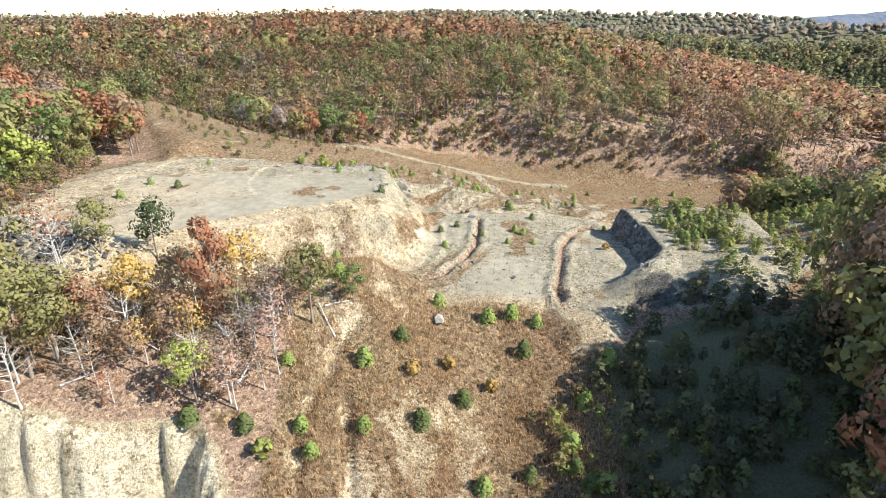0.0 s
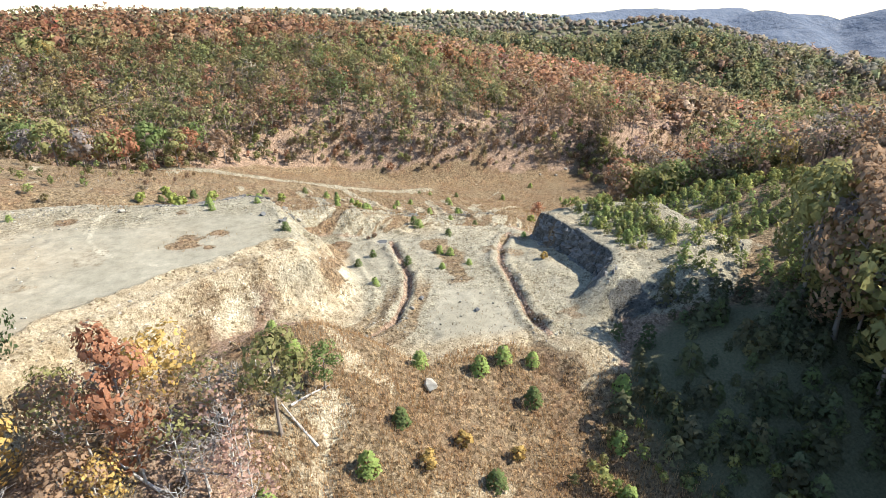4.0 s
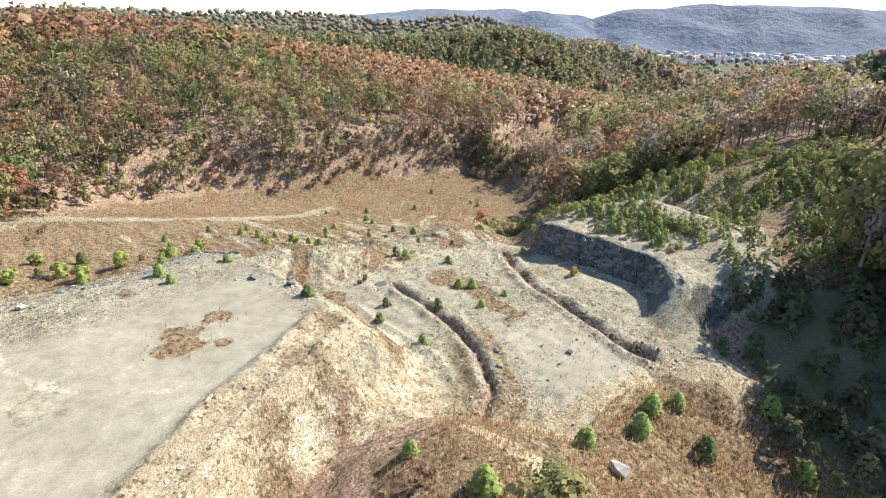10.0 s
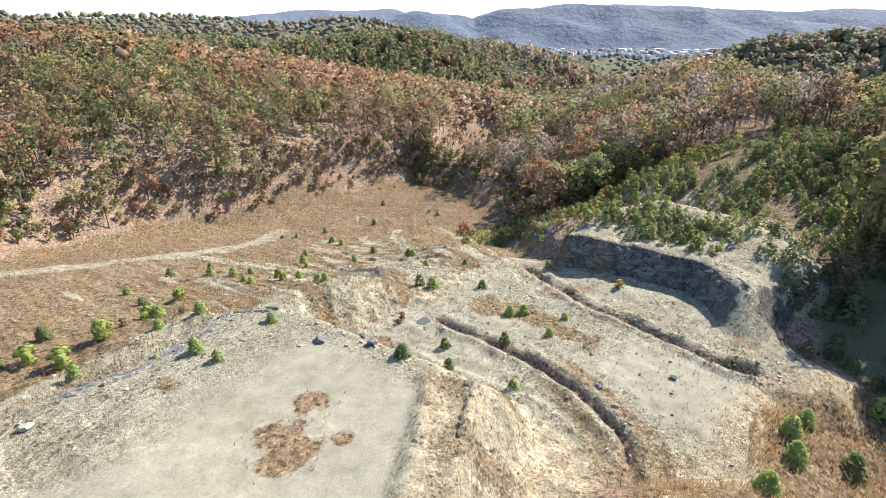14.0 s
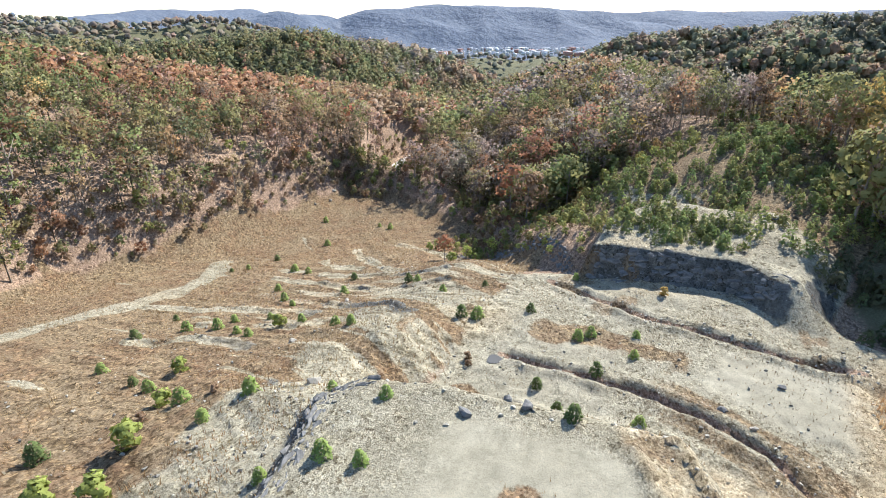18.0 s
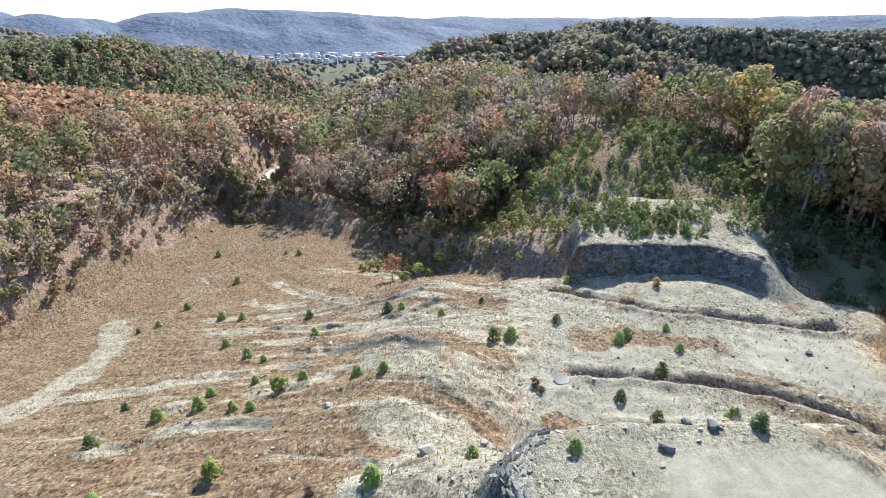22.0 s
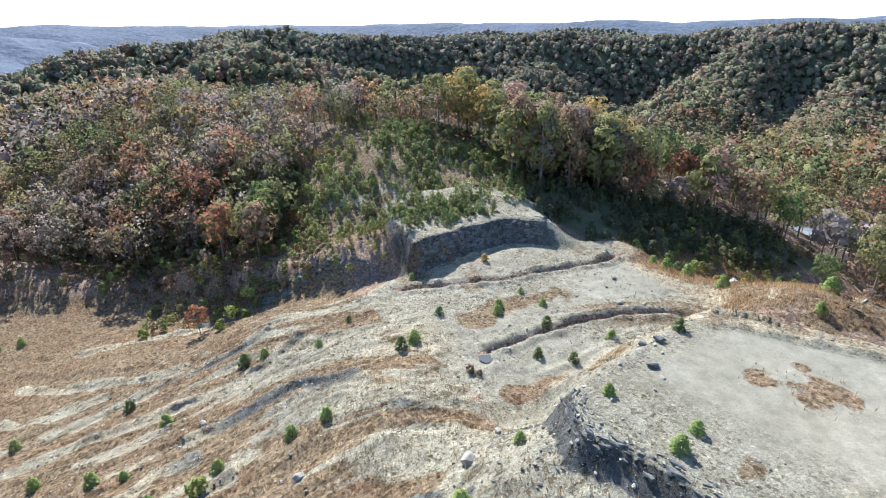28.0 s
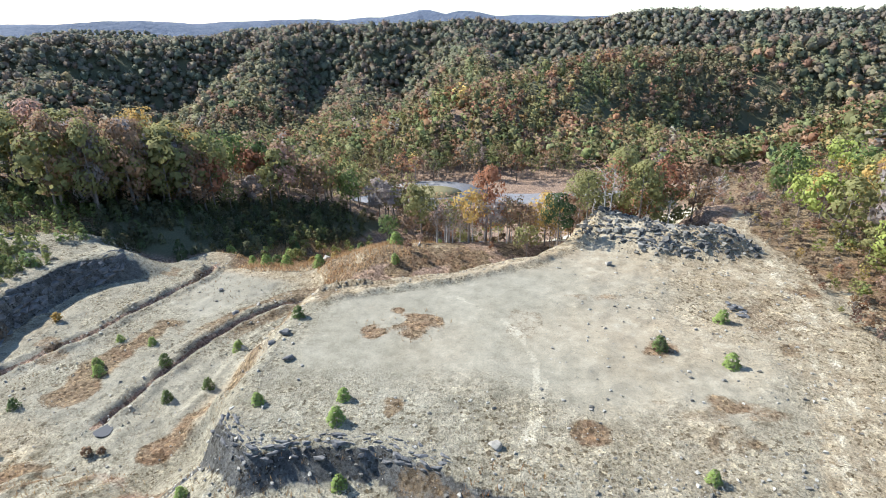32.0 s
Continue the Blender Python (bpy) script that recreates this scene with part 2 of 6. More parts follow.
PILE = [(-53, 73.5, 0), (-61, 79, 0), (-70, 79, 0)]
VALLEY_ROAD = [(-150, -96, -23), (-101, -88, -23), (-45, -71, -23), (0, -62, -23), (34, -54, -23), (70, -30, -25)]
LANE = [(150, 212, -25), (184, 224, -26), (200, 236, -27), (228, 238, -28), (262, 232, -30)]


def hills(x, y):
    base = -24 - 22 * np.maximum(sstep(100, 420, 0.7 * x + 0.6 * y), sstep(90, 260, x)) - 9 * sstep(500, 1200, x)
    wx, wy = x + 5 * fbm(x, y, 90, 2, 3), y + 5 * fbm(x, y, 90, 2, 5)
    far = sstep(60, 260, np.hypot(x - 10, y - 110))
    wx, wy = x + (wx - x) * far, y + (wy - y) * far
    total = np.exp(base / 2.2)
    for pts, fall, rnd in HILLS:
        total = total + np.exp(ridge(wx, wy, pts, fall, rnd) / 2.2)
    # hollows between the spurs, none along the crests
    crest = np.full(np.shape(x), 1e9)
    for pts in (RIDGE_NORTH, RIDGE_SECOND, RIDGE_THIRD, RIDGE_FAR_EAST, RIDGE_SOUTH, RIDGE_MOUNT, RIDGE_NORTH_FAR, RIDGE_RING, SPUR_A, SPUR_A_SOUTH):
        crest = np.minimum(crest, to_line(x, y, pts)[0])
    gentle = 1 - 0.6 * sstep(150, 350, y) * sstep(400, 200, x)
    hollow = 56 * sstep(260, 520, np.hypot(x - 10, y - 110)) * gentle * sstep(10, 130, crest) * np.abs(fbm(x, y, 230, 2, 9)) ** 0.8
    return np.log(total) * 2.2 + far * 3 * fbm(x, y, 90, 3, 8) - hollow


def field_level(x, y):
    z = -5 - 0.22 * (x - 25) - 0.12 * (y - 165)
    z = z + 4.2 * np.exp(-((x - 6) / 26) ** 2 - ((y - 138) / 15) ** 2)
    z = z + 5.3 * np.exp(-((x - 46) / 17) ** 2 - ((y - 140) / 17) ** 2) + 2.6 * np.exp(-((x - 66) / 16) ** 2 - ((y - 166) / 14) ** 2)
    return np.log(np.exp(z / 3) + np.exp(-18 / 3)) * 3


FIELD = [(-20, 132), (-70, 140), (-98, 168), (-128, 205), (-104, 214), (-63, 192), (-44, 200), (-27, 213), (-5, 228), (20, 232), (53, 227), (89, 226), (126, 221), (128, 205), (116, 178), (100, 160), (75, 145), (52, 128), (36, 124), (12, 124)]

TOWN_VALE = [(640, 330), (1150, 730), (1600, 850), (1800, 420), (1300, 290), (650, 215)]
WEST_BANK = [(-72, 52), (-72, 134), (-86, 140), (-100, 128), (-98, 60), (-88, 46)]
RAVINE = [(86, 130, 0), (102, 146, 0), (122, 160, 0), (142, 182, 0), (150, 205, 0)]


def ground(x, y):
    x, y = np.asarray(x, float), np.asarray(y, float)
    z = hills(x, y)
    # the sloping field
    f = in_area(x, y, FIELD)
    zf = field_level(x, y)
    zf = np.where(x < -60, np.minimum(zf, 19 + 0.03 * (-60 - x)), zf)
    z = z + (zf - z) * sstep(-16 + 11 * sstep(42, 52, x) * sstep(160, 145, y), 6, f)
    n = in_area(x, y, NORTH_SHELF)
    z = z + (12.4 - 0.22 * np.maximum(y - 133, 0) - 0.5 * np.maximum(x + 16, 0) - z) * sstep(-13, 4, n)
    w = in_area(x, y, WEST_BANK)
    z = z + (np.maximum(z, 15.4 + 0.1 * np.maximum(-80 - x, 0)) - z) * sstep(-7, 3, w)
    d, _, _ = to_line(x, y, RAVINE)
    z = z - 6 * np.exp(-(d / 9) ** 2) * sstep(-2, -7, f)
    # the quarry floor
    q = in_area(x, y, FLOOR)
    zq = 5 + 0.02 * (100 - y) - 1.6 * sstep(105, 122, y) * sstep(22, 36, x) + 0.25 * fbm(x, y, 14, 3, 11)
    z = z + (zq - z) * sstep(-4.5 - 7 * sstep(116, 126, y), 1.5, q)
    # the rock ledge above the cut
    l = in_area(x, y, LEDGE)
    reach = 3.2 + 6.5 * sstep(91, 83, y) - 1.2 * fbm(x, y, 5, 3, 15)
    zl = np.maximum(10 + 0.12 * np.maximum(x - 42, 0), np.where(x > 48, z, -99)) + 0.4 * fbm(x, y, 5, 3, 17)
    z = z + (zl - z) * sstep(-reach, 0.3, l)
    # the upper plateau
    p = in_area(x, y, PLATEAU)
    east = sstep(-22, -12, x) * sstep(128, 120, y)
    north = sstep(126, 131, y)
    reach = 5.0 + 5.5 * east - 2.5 * north
    rough = 1 + 0.35 * fbm(x, y, 6, 3, 21)
    zp = 15.6 + 0.018 * (-45 - x) + 0.18 * fbm(x, y, 16, 3, 12)
    z = z + (zp - z) * sstep(-reach * rough, 0.6, p)
    # white cliff below the spur
    c = in_area(x, y, WHITE_CLIFF)
    z = z - 17 * sstep(-0.5, 5.5, c + 2.2 * fbm(x * 1.6, y * 0.8, 6, 4, 31)) * sstep(20, 34, y)
    # ditches with their spoil, and the berm at the plateau's edge
    for pts, deep, wide in ((DITCH_A, 0.85, 0.46), (DITCH_B, 0.68, 0.4)):
        d, _, s = to_line(x, y, pts)
        ends = sstep(0, 0.04, s) * sstep(1, 0.93, s)
        d = d + 0.4 * fbm(x, y, 2.4, 4, 41)
        z = z - deep * ends * np.exp(-(d / wide) ** 2) + 0.38 * ends * np.exp(-((d - 1.6) / 0.7) ** 2) * (1 + 1.4 * fbm(x, y, 1.8, 3, 43))
    d, _, s = to_line(x, y, BERM)
    z = z + 0.4 * fbm(s * 34, d * 0.1, 1.0, 3, 59) * sstep(10, 6, d) * sstep(-0.5, -2.5, p) * sstep(-8, -5, p)
    # wheel tracks that follow the foot of the bank
    tracks = fbm(p * 0.8 + 0.5 * fbm(x, y, 6, 2, 68), s * 3, 1.0, 3, 69)
    z = z + 0.42 * tracks * sstep(-3.5, -5.5, p) * sstep(-17, -13, p) * sstep(-34, -24, x) * sstep(126, 116, y)
    # the berm: two rubble ridges with a trodden groove between them
    e = np.where(p > 0, d, -d) + 0.25 * fbm(x, y, 4, 2, 44)
    ends = sstep(0, 0.03, s) * sstep(1, 0.97, s)
    z = z + 1.1 * ends * (0.6 * np.exp(-((e + 1.3) / 0.75) ** 2) * (1 + 0.9 * fbm(x, y, 1.6, 3, 48)) - 0.28 * np.exp(-((e - 0.4) / 0.75) ** 2) + 0.48 * np.exp(-((e - 2.7) / 0.75) ** 2) * (1 + 1.1 * fbm(x, y, 1.4, 3, 50)))
    d = np.min([to_line(x, y, pts)[0] for pts in ERODED], 0)
    z = z - 0.9 * np.exp(-((d + 0.8 * fbm(x, y, 4, 3, 65)) / 0.9) ** 2)
    # the valley road's bed and the lane in the far hollow
    d, zr, _ = to_line(x, y, VALLEY_ROAD)
    z = z + (zr - z) * sstep(26, 13, d)
    d, zr, _ = to_line(x, y, LANE)
    z = z + (zr - z) * sstep(14, 5, d)
    # low banks along the contours of the field
    u, v = along_banks(x, y)
    wide = sstep(-2, 5, f) * sstep(225, 190, y) * sstep(110, 60, x) * sstep(-60, -30, x)
    lines = fbm(u * 0.5 + 1.2 * fbm(x, y, 30, 2, 45), v * 0.07, 1.0, 3, 47)
    z = z + (0.3 * lines - 0.55 * np.abs(fbm(u * 0.7 + 1.5 * fbm(x, y, 16, 2, 55), v * 0.1, 1.6, 3, 57))) * wide
    cut, crest = banked(x, y)
    wob = 0.9 * fbm(x, y, 4, 4, 46)
    gap = sstep(-0.3, 0.3, fbm(x, y, 9, 3, 56))
    z = z + gap * (0.42 * np.exp(-((crest + wob) / 0.7) ** 2) * (1 + 1.2 * fbm(x, y, 1.5, 3, 60)) - 0.16 * np.exp(-((cut + wob) / 0.6) ** 2))
    # broken bedding of the shale north of the quarry floor
    beds = sstep(-4, 3, np.maximum(in_area(x, y, BEDS), n)) * sstep(2, -2, p)
    for seed, rise in ((61, 0.2), (62, 0.16), (63, 0.14)):
        z = z + beds * rise * (sstep(-0.025, 0.025, fbm(x * 0.8 + 0.3 * y, y, 9, 4, seed)) - 0.5)
    d, _, _ = to_line(x, y, PILE)
    z = z + 3.5 * np.exp(-(d / 4.2) ** 2) * (1 + 0.3 * fbm(x, y, 3, 3, 49))
    # small relief
    near = sstep(420, 200, np.hypot(x - 10, y - 120))
    z = z + near * (0.30 * fbm(x, y, 4.2, 4, 51) + 0.12 * fbm(x, y, 1.5, 2, 53)) * (1 - 0.75 * sstep(0, 3, p) * sstep(-52, -40, x + 5 * fbm(x, y, 9, 2, 58)))
    return z
# ---- end of terrain functions ----


# ---- materials ----
def material(name):
    m = bpy.data.materials.new(name)
    m.use_nodes = True
    nt = m.node_tree
    return m, nt, nt.nodes["Principled BSDF"]


def node(nt, kind, **values):
    n = nt.nodes.new("ShaderNode" + kind)
    for key, value in values.items():
        n.inputs[key].default_value = value
    return n


def coords(nt):
    return nt.nodes.new("ShaderNodeTexCoord").outputs["Object"]


def noise_tex(nt, scale, detail=4.0, rough=0.6, vec=None):
    n = node(nt, "TexNoise", Scale=scale, Detail=detail, Roughness=rough)
    nt.links.new(vec if vec else nt.nodes.new("ShaderNodeNewGeometry").outputs["Position"], n.inputs["Vector"])
    return n.outputs["Fac"]


def ramp(nt, fac, stops):
    n = nt.nodes.new("ShaderNodeValToRGB")
    els = n.color_ramp.elements
    while len(els) < len(stops):
        els.new(0.5)
    for e, (p, c) in zip(els, stops):
        e.position, e.color = p, (*c, 1)
    nt.links.new(fac, n.inputs["Fac"])
    return n.outputs["Color"]


def mix(nt, fac, a, b, mode="MIX"):
    n = nt.nodes.new("ShaderNodeMix")
    n.data_type, n.blend_type = "RGBA", mode
    for sock, v in ((n.inputs[0], fac), (n.inputs[6], a), (n.inputs[7], b)):
        if isinstance(v, bpy.types.NodeSocket):
            nt.links.new(v, sock)
        elif isinstance(v, (int, float)):
            sock.default_value = v
        else:
            sock.default_value = (*v, 1)
    return n.outputs[2]


def bump(nt, height, bsdf, strength=0.5, distance=0.1):
    n = node(nt, "Bump", Strength=strength, Distance=distance)
    nt.links.new(height, n.inputs["Height"])
    nt.links.new(n.outputs["Normal"], bsdf.inputs["Normal"])


def ground_material():
    """Earth: leaf litter, dry grass, shale and clay, mixed by what lies where."""
    m, nt, b = material("ground")
    def attribute(name):
        at = nt.nodes.new("ShaderNodeAttribute")
        at.attribute_name = name
        sep = nt.nodes.new("ShaderNodeSeparateColor")
        nt.links.new(at.outputs["Color"], sep.inputs[0])
        return sep
    cov, tint, wear = attribute("cover"), attribute("tint"), attribute("wear")
    big, mid, fine, grit = noise_tex(nt, 0.11, 5), noise_tex(nt, 0.6, 7, 0.68), noise_tex(nt, 3.2, 6, 0.72), noise_tex(nt, 7.0, 4, 0.75)
    soft = noise_tex(nt, 0.45, 4, 0.5)
    grey = ramp(nt, mid, [(0.3, (0.23, 0.208, 0.152)), (0.48, (0.325, 0.295, 0.22)), (0.7, (0.42, 0.382, 0.29))])
    clay = ramp(nt, mid, [(0.3, (0.29, 0.225, 0.145)), (0.5, (0.40, 0.33, 0.225)), (0.7, (0.52, 0.455, 0.335))])
    dark = ramp(nt, mid, [(0.3, (0.06, 0.06, 0.058)), (0.55, (0.13, 0.128, 0.12)), (0.75, (0.24, 0.23, 0.20))])
    speck = ramp(nt, fine, [(0.3, (0.34, 0.31, 0.27)), (0.42, (0.88, 0.87, 0.85)), (0.6, (1.05, 1.05, 1.03)), (0.74, (1.32, 1.3, 1.24))])
    grain = ramp(nt, grit, [(0.3, (0.5, 0.48, 0.45)), (0.48, (1.0, 1.0, 1.0)), (0.7, (1.25, 1.25, 1.24))])
    grass = ramp(nt, fine, [(0.25, (0.062, 0.044, 0.028)), (0.5, (0.188, 0.136, 0.085)), (0.75, (0.33, 0.255, 0.165))])
    grass = mix(nt, ramp(nt, mid, [(0.42, (0, 0, 0)), (0.62, (0.8, 0.8, 0.8))]), grass, (0.185, 0.115, 0.068))
    straw = ramp(nt, fine, [(0.25, (0.08, 0.06, 0.038)), (0.5, (0.205, 0.155, 0.097)), (0.75, (0.33, 0.265, 0.18))])
    grass = mix(nt, ramp(nt, big, [(0.42, (0, 0, 0)), (0.6, (1, 1, 1))]), grass, straw)
    litter = ramp(nt, fine, [(0.3, (0.10, 0.066, 0.046)), (0.5, (0.295, 0.207, 0.15)), (0.72, (0.47, 0.36, 0.27))])
    green = ramp(nt, fine, [(0.3, (0.075, 0.078, 0.04)), (0.7, (0.19, 0.175, 0.1))])
    edge = mix(nt, 0.6, mid, fine)
    def mask(socket, lo, hi):
        add = node(nt, "Math")
        add.operation = "MULTIPLY_ADD"
        nt.links.new(edge, add.inputs[0])
        add.inputs[1].default_value = 0.9
        nt.links.new(socket, add.inputs[2])
        sub = node(nt, "MapRange")
        nt.links.new(add.outputs[0], sub.inputs["Value"])
        sub.inputs["From Min"].default_value, sub.inputs["From Max"].default_value = lo, hi
        return sub.outputs[0]
    bare = mix(nt, mask(tint.outputs[0], 0.75, 1.15), grey, clay)
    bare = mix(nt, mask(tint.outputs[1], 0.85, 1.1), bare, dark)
    cream = ramp(nt, mid, [(0.3, (0.50, 0.43, 0.30)), (0.6, (0.68, 0.62, 0.48))])
    bare = mix(nt, mask(tint.outputs[2], 0.8, 1.1), bare, cream)
    turned, drawn = node(nt, "Mapping"), node(nt, "Mapping")
    turned.inputs["Rotation"].default_value = (0, 0, radians(-4))
    drawn.inputs["Scale"].default_value = (1.0, 0.13, 1.0)
    nt.links.new(nt.nodes.new("ShaderNodeNewGeometry").outputs["Position"], turned.inputs["Vector"])
    nt.links.new(turned.outputs[0], drawn.inputs["Vector"])
    furrow = noise_tex(nt, 0.75, 8, 0.72, drawn.outputs[0])
    # streaks in the field's colour; the dark ones stand in for small bank shadows
    lines = ramp(nt, furrow, [(0.36, (0.5, 0.47, 0.42)), (0.47, (0.97, 0.96, 0.94)), (0.6, (1.05, 1.05, 1.05)), (0.7, (1.3, 1.3, 1.28))])
    level = ramp(nt, soft, [(0.3, (0.28, 0.262, 0.195)), (0.7, (0.36, 0.336, 0.258))])
    plainer = mix(nt, 1.0, mix(nt, 0.35, bare, level), ramp(nt, big, [(0.35, (0.8, 0.79, 0.76)), (0.6, (0.94, 0.93, 0.91))]), "MULTIPLY")
    plainer = mix(nt, 0.45, plainer, mix(nt, 1.0, plainer, grain, "MULTIPLY"))
    bare = mix(nt, 1.0, mix(nt, 1.0, bare, speck, "MULTIPLY"), grain, "MULTIPLY")
    def spots(scale, stops):
        vor = node(nt, "TexVoronoi", Scale=scale)
        nt.links.new(nt.nodes.new("ShaderNodeNewGeometry").outputs["Position"], vor.inputs["Vector"])
        return ramp(nt, vor.outputs["Distance"], stops)
    def chips(scale, stops):
        vor = node(nt, "TexVoronoi", Scale=scale)
        nt.links.new(nt.nodes.new("ShaderNodeNewGeometry").outputs["Position"], vor.inputs["Vector"])
        sep = nt.nodes.new("ShaderNodeSeparateColor")
        nt.links.new(vor.outputs["Color"], sep.inputs[0])
        out = ramp(nt, sep.outputs[0], stops)
        out.node.color_ramp.interpolation = "CONSTANT"
        return out
    broken = ramp(nt, noise_tex(nt, 0.35, 6, 0.7), [(0.38, (0.25, 0.25, 0.25)), (0.58, (1, 1, 1))])
    shards = mix(nt, 1.0, chips(2.6, [(0.0, (0.45, 0.41, 0.36)), (0.1, (0.8, 0.79, 0.76)), (0.3, (1, 1, 1)), (0.75, (1.1, 1.09, 1.07)), (0.93, (1.35, 1.33, 1.28))]), chips(5.5, [(0.0, (0.5, 0.46, 0.4)), (0.09, (0.88, 0.87, 0.85)), (0.4, (1.03, 1.03, 1.02)), (0.9, (1.28, 1.27, 1.23))]), "MULTIPLY")
    bare = mix(nt, broken, bare, mix(nt, 1.0, bare, shards, "MULTIPLY"))
    blades = mix(nt, 1.0, chips(2.2, [(0.0, (0.42, 0.38, 0.3)), (0.16, (0.85, 0.82, 0.78)), (0.5, (1.05, 1.04, 1.0)), (0.85, (1.5, 1.45, 1.3))]), chips(5.0, [(0.0, (0.55, 0.5, 0.42)), (0.15, (0.95, 0.94, 0.92)), (0.8, (1.3, 1.26, 1.18))]), "MULTIPLY")
    grass, litter = mix(nt, 0.8, grass, mix(nt, 1.0, grass, blades, "MULTIPLY")), mix(nt, 0.7, litter, mix(nt, 1.0, litter, blades, "MULTIPLY"))
    weeds = spots(1.15, [(0.1, (0.42, 0.36, 0.29)), (0.2, (1, 1, 1))])
    bare = mix(nt, ramp(nt, mid, [(0.42, (1, 1, 1)), (0.55, (0, 0, 0))]), bare, mix(nt, 1.0, bare, weeds, "MULTIPLY"))
    bare = mix(nt, 1.0, bare, spots(1.9, [(0.07, (1.35, 1.33, 1.28)), (0.13, (1, 1, 1))]), "MULTIPLY")
    bare = mix(nt, 1.0, bare, ramp(nt, big, [(0.35, (0.86, 0.84, 0.80)), (0.6, (1.07, 1.07, 1.06))]), "MULTIPLY")
    bare = mix(nt, wear.outputs[0], plainer, bare)
    grass = mix(nt, 1.0, grass, spots(0.9, [(0.12, (0.5, 0.47, 0.4)), (0.3, (1.08, 1.08, 1.08))]), "MULTIPLY")
    col = mix(nt, mask(cov.outputs[0], 0.85, 1.05), litter, grass)
    col = mix(nt, mask(cov.outputs[2], 0.9, 1.1), col, green)
    col = mix(nt, mask(cov.outputs[1], 0.85, 1.05), col, bare)
    col = mix(nt, wear.outputs[1], col, mix(nt, 1.0, col, lines, "MULTIPLY"))
    nt.links.new(col, b.inputs["Base Color"])
    b.inputs["Roughness"].default_value = 0.95
    b.inputs["Specular IOR Level"].default_value = 0.12
    bump(nt, mix(nt, wear.outputs[0], (0.5, 0.5, 0.5), mix(nt, mix(nt, 1.0, wear.outputs[1], (0.6, 0.6, 0.6), "MULTIPLY"), mix(nt, 0.6, mid, fine), furrow)), b, 1.0, 0.5)
    return m


def leaf_material(name, spread=0.25):
    """Foliage: the colour of each tree is an attribute; leaf clumps vary."""
    m, nt, b = material(name)
    at = nt.nodes.new("ShaderNodeAttribute")
    at.attribute_name = "tone"
    geo = nt.nodes.new("ShaderNodeNewGeometry")
    r = ramp(nt, geo.outputs["Random Per Island"], [(0.0, (0.84, 0.83, 0.82)), (0.5, (1.0, 1.0, 1.0)), (1.0, (1.12, 1.11, 1.09))])
    clumps = noise_tex(nt, 1.1, 5, 0.75)
    r = mix(nt, 1.0, r, ramp(nt, clumps, [(0.32, (0.8, 0.8, 0.8)), (0.5, (1.0, 1.0, 1.0)), (0.68, (1.18, 1.17, 1.15))]), "MULTIPLY")
    col = mix(nt, 1.0, at.outputs["Color"], r, "MULTIPLY")
    nt.links.new(col, b.inputs["Base Color"])
    bump(nt, clumps, b, 0.6, 0.3)
    b.inputs["Roughness"].default_value = 0.75
    b.inputs["Specular IOR Level"].default_value = 0.06
    tr = nt.nodes.new("ShaderNodeBsdfTranslucent")
    nt.links.new(col, tr.inputs["Color"])
    ms = nt.nodes.new("ShaderNodeMixShader")
    ms.inputs[0].default_value = 0.4
    nt.links.new(b.outputs[0], ms.inputs[1])
    nt.links.new(tr.outputs[0], ms.inputs[2])
    nt.links.new(ms.outputs[0], nt.nodes["Material Output"].inputs["Surface"])
    return m


def plain(name, dark, light, scale=3.0, rough=0.9, strength=0.5):
    m, nt, b = material(name)
    n = noise_tex(nt, scale, 5, 0.65, coords(nt))
    nt.links.new(ramp(nt, n, [(0.3, dark), (0.7, light)]), b.inputs["Base Color"])
    b.inputs["Roughness"].default_value = rough
    bump(nt, n, b, strength, 0.05)
    return m


GROUND, LEAF = ground_material(), leaf_material("leaves")
BARK = plain("bark", (0.12, 0.095, 0.075), (0.34, 0.29, 0.24), 6.0)


# ---- ground ----
def spaced(mid, step, grow, end):
    """Grid lines that stand wider and wider apart beyond a middle stretch."""
    out, s, v = [], step, mid[-1]
    while v < end:
        s *= grow
        v += s
        out.append(v)
    low, s, v = [], step, mid[0]
    while v > -end:
        s *= grow
        v -= s
        low.append(v)
    return np.r_[low[::-1], mid, out]


def mesh_from(name, verts, faces, sides):
    """A mesh from arrays: vertices n x 3 and faces m x sides."""
    me = bpy.data.meshes.new(name)
    me.vertices.add(len(verts))
    me.vertices.foreach_set("co", np.asarray(verts, np.float32).ravel())
    me.loops.add(len(faces) * sides)
    me.loops.foreach_set("vertex_index", np.asarray(faces, np.int32).ravel())
    me.polygons.add(len(faces))
    me.polygons.foreach_set("loop_start", np.arange(0, len(faces) * sides, sides, dtype=np.int32))
    me.polygons.foreach_set("loop_total", np.full(len(faces), sides, np.int32))
    me.update(calc_edges=True)
    return me


def paint(me, name, rgb):
    at = me.color_attributes.new(name, "FLOAT_COLOR", "POINT")
    at.data.foreach_set("color", np.c_[rgb, np.ones(len(rgb))].astype(np.float32).ravel())


